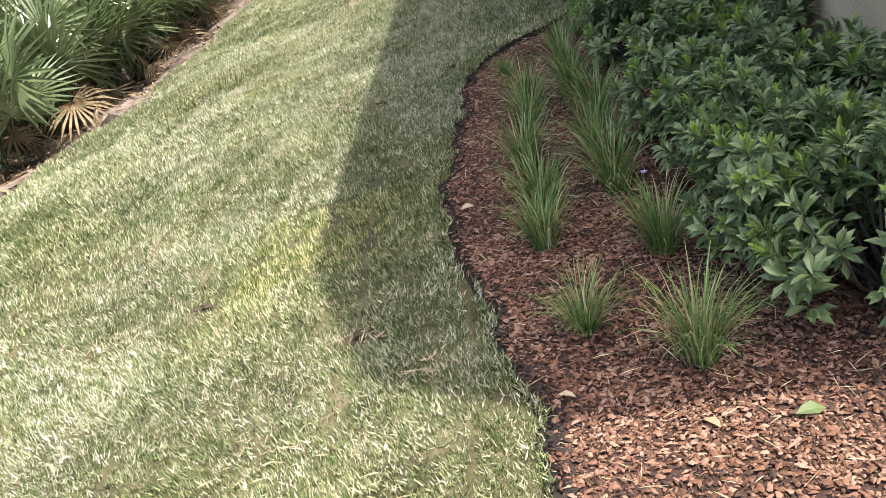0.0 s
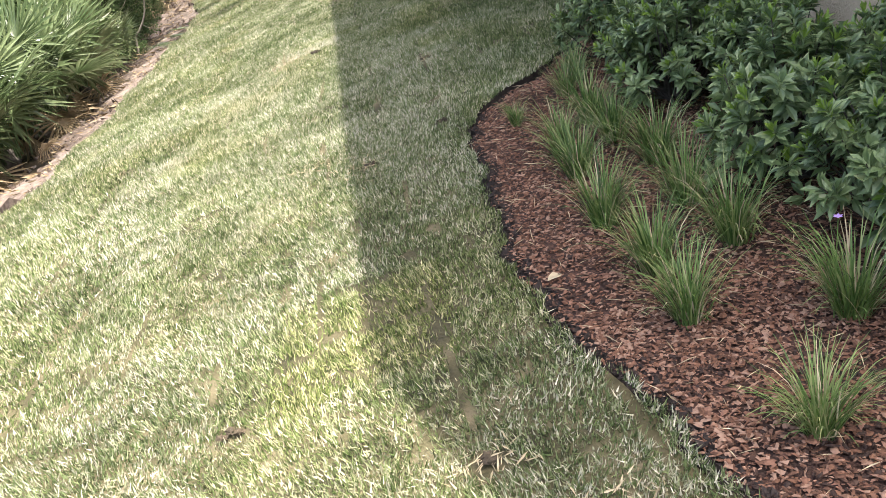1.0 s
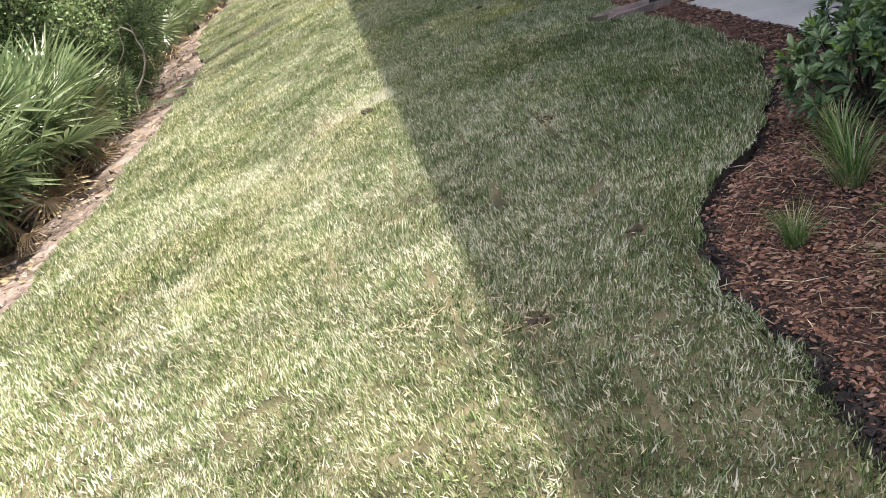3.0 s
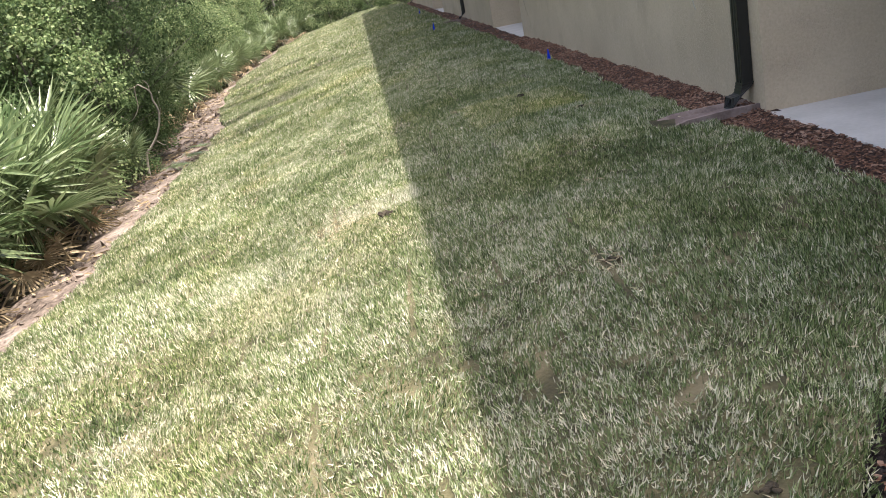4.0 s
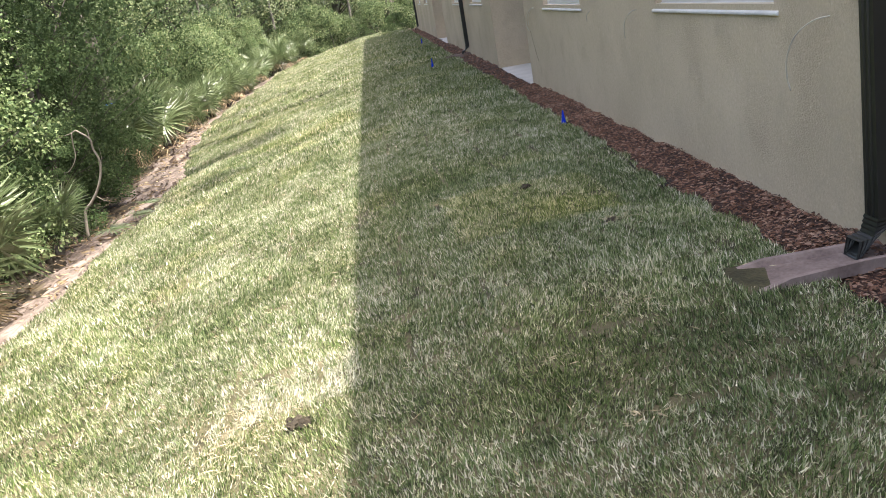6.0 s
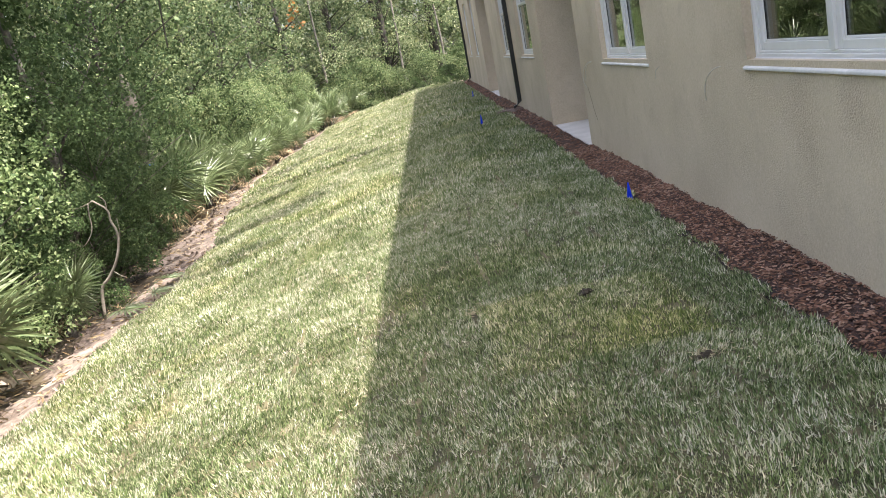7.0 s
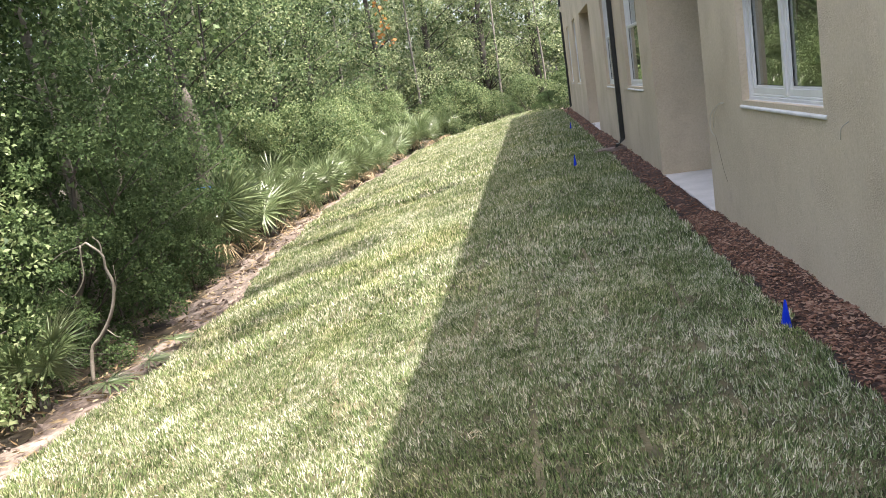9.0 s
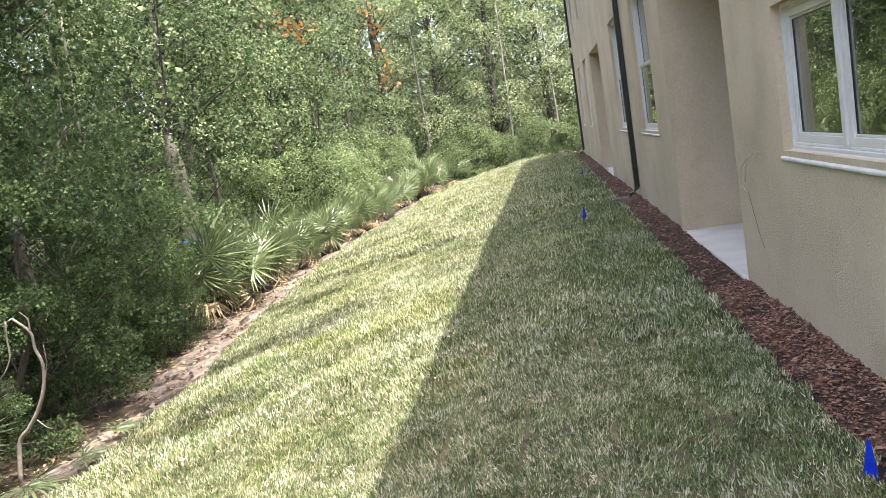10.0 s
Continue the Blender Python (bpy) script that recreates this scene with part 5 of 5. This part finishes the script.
fallen_leaf(0.01, 2.08, 0.035, 0.062, 30, M_PALMDRY, "single pale dry leaf on the mulch")
fallen_leaf(0.20, 2.09, 0.035, 0.085, -80, M_LEAF_A, "single green leaf on the mulch")
fallen_leaf(-0.68, 3.70, 0.02, 0.07, -60, M_STRAW, "single pale dry leaf by the bed's edge")
fallen_leaf(-2.03, 2.54, 0.025 + float(fall(-2.03, 2.54)), 0.045, 120, M_STRAW, "small pale dry leaf on the lawn")
fallen_leaf(-0.34, 2.30, 0.03, 0.06, 60, M_STRAW, "curled pale dry leaf on the mulch")

# wires that hang from the wall
def wall_wire(points, r, mat, label):
    solid("wire", tube(smooth_line(points), [r] * (4 * len(points) - 3), 6), mat, label, "wire", "loose wires on the wall", smooth=True)


M_CABLE = material("cream_cable", [(0.46, 0.42, 0.34), (0.62, 0.58, 0.48)], scale=9, fine=60, rough=0.6, bump=0.05)
wall_wire([(0.96, 10.26, 1.0), (0.90, 10.32, 0.985), (0.875, 10.44, 0.92), (0.87, 10.52, 0.82), (0.88, 10.55, 0.72), (0.89, 10.54, 0.66)], 0.004, M_CABLE, "stiff cream cable curving out of the stucco wall")
wall_wire([(0.96, 13.06, 1.01), (0.92, 13.10, 1.0), (0.90, 13.20, 0.95), (0.90, 13.27, 0.87), (0.91, 13.30, 0.80)], 0.0035, M_CABLE, "stiff cream cable curving out of the stucco wall")
wall_wire([(0.96, 14.46, 1.0), (0.93, 14.52, 0.96), (0.935, 14.56, 0.90)], 0.003, M_CABLE, "short cream cable end in the stucco wall")
wall_wire([(0.96, 17.16, 1.01), (0.92, 17.24, 1.0), (0.90, 17.42, 0.93), (0.90, 17.52, 0.86), (0.905, 17.54, 0.78), (0.92, 17.50, 0.73)], 0.0035, M_CABLE, "stiff cream cable curving out of the stucco wall")
wall_wire([(0.955, 17.2, 1.0), (0.93, 17.30, 0.985), (0.915, 17.44, 0.90), (0.92, 17.50, 0.80)], 0.003, M_CABLE, "second cream cable beside the first")
wall_wire([(0.935, 17.52, 0.73), (0.938, 17.42, 0.58), (0.938, 17.32, 0.46), (0.938, 17.22, 0.38)], 0.0012, M_BARK, "thin dark cable trailing down the stucco")

# mat in the porch
mat_v, mat_f = sheet(np.linspace(-0.35, 0.35, 9), np.linspace(-0.28, 0.28, 8), lambda a, c: 0.012 + 0.03 * np.clip(np.abs(a) - 0.25, 0, 1) / 0.1 * (np.sin(5 * c) * 0.5 + 0.5))
M_MAT = material("olive_mat", [(0.10, 0.095, 0.05), (0.17, 0.155, 0.09)], scale=9, fine=90, rough=0.95, bump=0.5)
mat_ob = solid("doormat", (mat_v, mat_f), M_MAT, "worn olive-brown doormat with curled edges on the slab", "doormat")
mat_ob.matrix_basis = pose(2.0, 9.22, 0.036, 0, 0, 25)
mat_ob.modifiers.new("thick", "SOLIDIFY").thickness = 0.012

# fallen palm fronds at the foot of the bank
for x, y, rz in ((-4.75, 17.75, -70), (-4.62, 18.15, -40), (-4.95, 17.5, -110), (-4.75, 9.6, 120), (-4.7, 11.2, 60)):
    o = new("fallen_frond", WIDE[0] if y > 15 else DRY[0])
    o.matrix_basis = pose(x, y, float(ground_z(x, y)) + 0.10, 2, 0, rz) @ Matrix.Scale(0.5, 4)
    tagged(o, "cut palmetto frond lying at the lawn's edge", "palm frond", "fallen fronds")

# hanging vine, orange creeper and a trunk with a blue ribbon in the wood
def creeper(name, points, n, leaf, mat, label, seed):
    g = np.random.default_rng(seed)
    t = thing(name, label, "vine")
    p = np.array(points, float)
    part("stem", tube(p, [0.012] * len(p), 5), M_BARK, t)
    k = g.uniform(0, len(p) - 1, n)
    i = np.minimum(k.astype(int), len(p) - 2)
    q = p[i] + (p[i + 1] - p[i]) * (k - i)[:, None] + g.normal(0, leaf * 1.6, (n, 3))
    ax = frames_along(unit(g.normal(0, 0.6, (n, 3)) + np.array([0, 0, -0.7])), rand_dirs(n, g, 0.6))
    ax = ax * np.array([2.2, 1.0, 1.0])[None, None, :]
    tagged(part("leaves", scatter(DIAMOND_V, DIAMOND_F, q, ax, leaf * g.uniform(0.7, 1.3, n)), mat, t), kind="stuff")


creeper("hanging_vine", [(-4.1, 20.5, 6.4), (-4.18, 20.5, 4.1), (-4.22, 20.5, 3.1), (-4.26, 20.5, 2.67), (-4.3, 20.55, 2.15)], 110, 0.06, M_LEAF_C, "hanging vine with large light green leaves", 601)
creeper("hanging_vine", [(-5.0, 25.0, 4.6), (-4.6, 25.0, 3.9), (-4.3, 25.05, 3.5), (-4.1, 25.1, 3.4)], 70, 0.06, M_LEAF_C, "hanging vine with large light green leaves", 602)
creeper("orange_creeper", [(-5.0, 37.6, 6.4), (-5.0, 37.5, 5.4), (-4.9, 37.6, 4.6), (-4.75, 37.8, 3.8), (-4.6, 37.9, 3.1)], 80, 0.10, M_LEAF_O, "creeper with orange-red leaves in the trees", 603)
creeper("orange_creeper", [(-6.6, 33.0, 5.0), (-6.2, 33.2, 4.6), (-5.8, 33.4, 4.5)], 60, 0.10, M_LEAF_O, "creeper with orange-red leaves in the trees", 604)
trunk = thing("dead_tree", "broken grey trunk among the undergrowth", "dead tree", (-7.15, 27.0, float(ground_z(-7.15, 27.0))))
part("trunk", tube([(0, 0, -0.2), (0.05, 0, 1.2), (0.02, 0.05, 2.2), (-0.03, 0.06, 3.0), (-0.06, 0.08, 3.5)], [0.22, 0.19, 0.18, 0.16, 0.04], 12), M_BARK, trunk, smooth=True)
M_RIBBON = material("blue_ribbon", [(0.03, 0.12, 0.42), (0.06, 0.20, 0.55)], scale=9, fine=40, rough=0.5, bump=0)
part("ribbon", tube([(0.035, 0, 1.50), (0.035, 0, 1.54)], [0.20, 0.20], 14), M_RIBBON, trunk, "blue marking ribbon tied round the trunk")


# crumbs of soil, dead leaves and twigs on the sandy bank
g = np.random.default_rng(777)
n = 1700
y = g.uniform(2, 30, n)
x = left_edge(y) - g.uniform(0.0, 1.5, n) ** 1.3
ax = frames_along(rand_dirs(n, g), rand_dirs(n, g))
crumbs = scatter([(-0.5, -0.5, -0.5), (0.6, -0.4, -0.3), (0, 0.6, -0.4), (0.05, 0, 0.6)], np.array([(0, 1, 3), (1, 2, 3), (2, 0, 3), (0, 2, 1)]), np.stack([x, y, ground_z(x, y) + 0.005], -1), ax, g.lognormal(-3.6, 0.6, n))
solid("soil_crumbs", crumbs, M_SAND, "crumbled sandy soil on the bank", "soil", kind="stuff")
n = 2400
y = g.uniform(2, 34, n)
x = left_edge(y) - 0.08 - g.uniform(0.0, 1.6, n)
solid("dead_leaves", lying(x, y, ground_z(x, y) + 0.025, g, 0.11, 0.022), M_PALMDRY, "dead leaves and strips of palm on the bank", "dead leaves", kind="stuff")
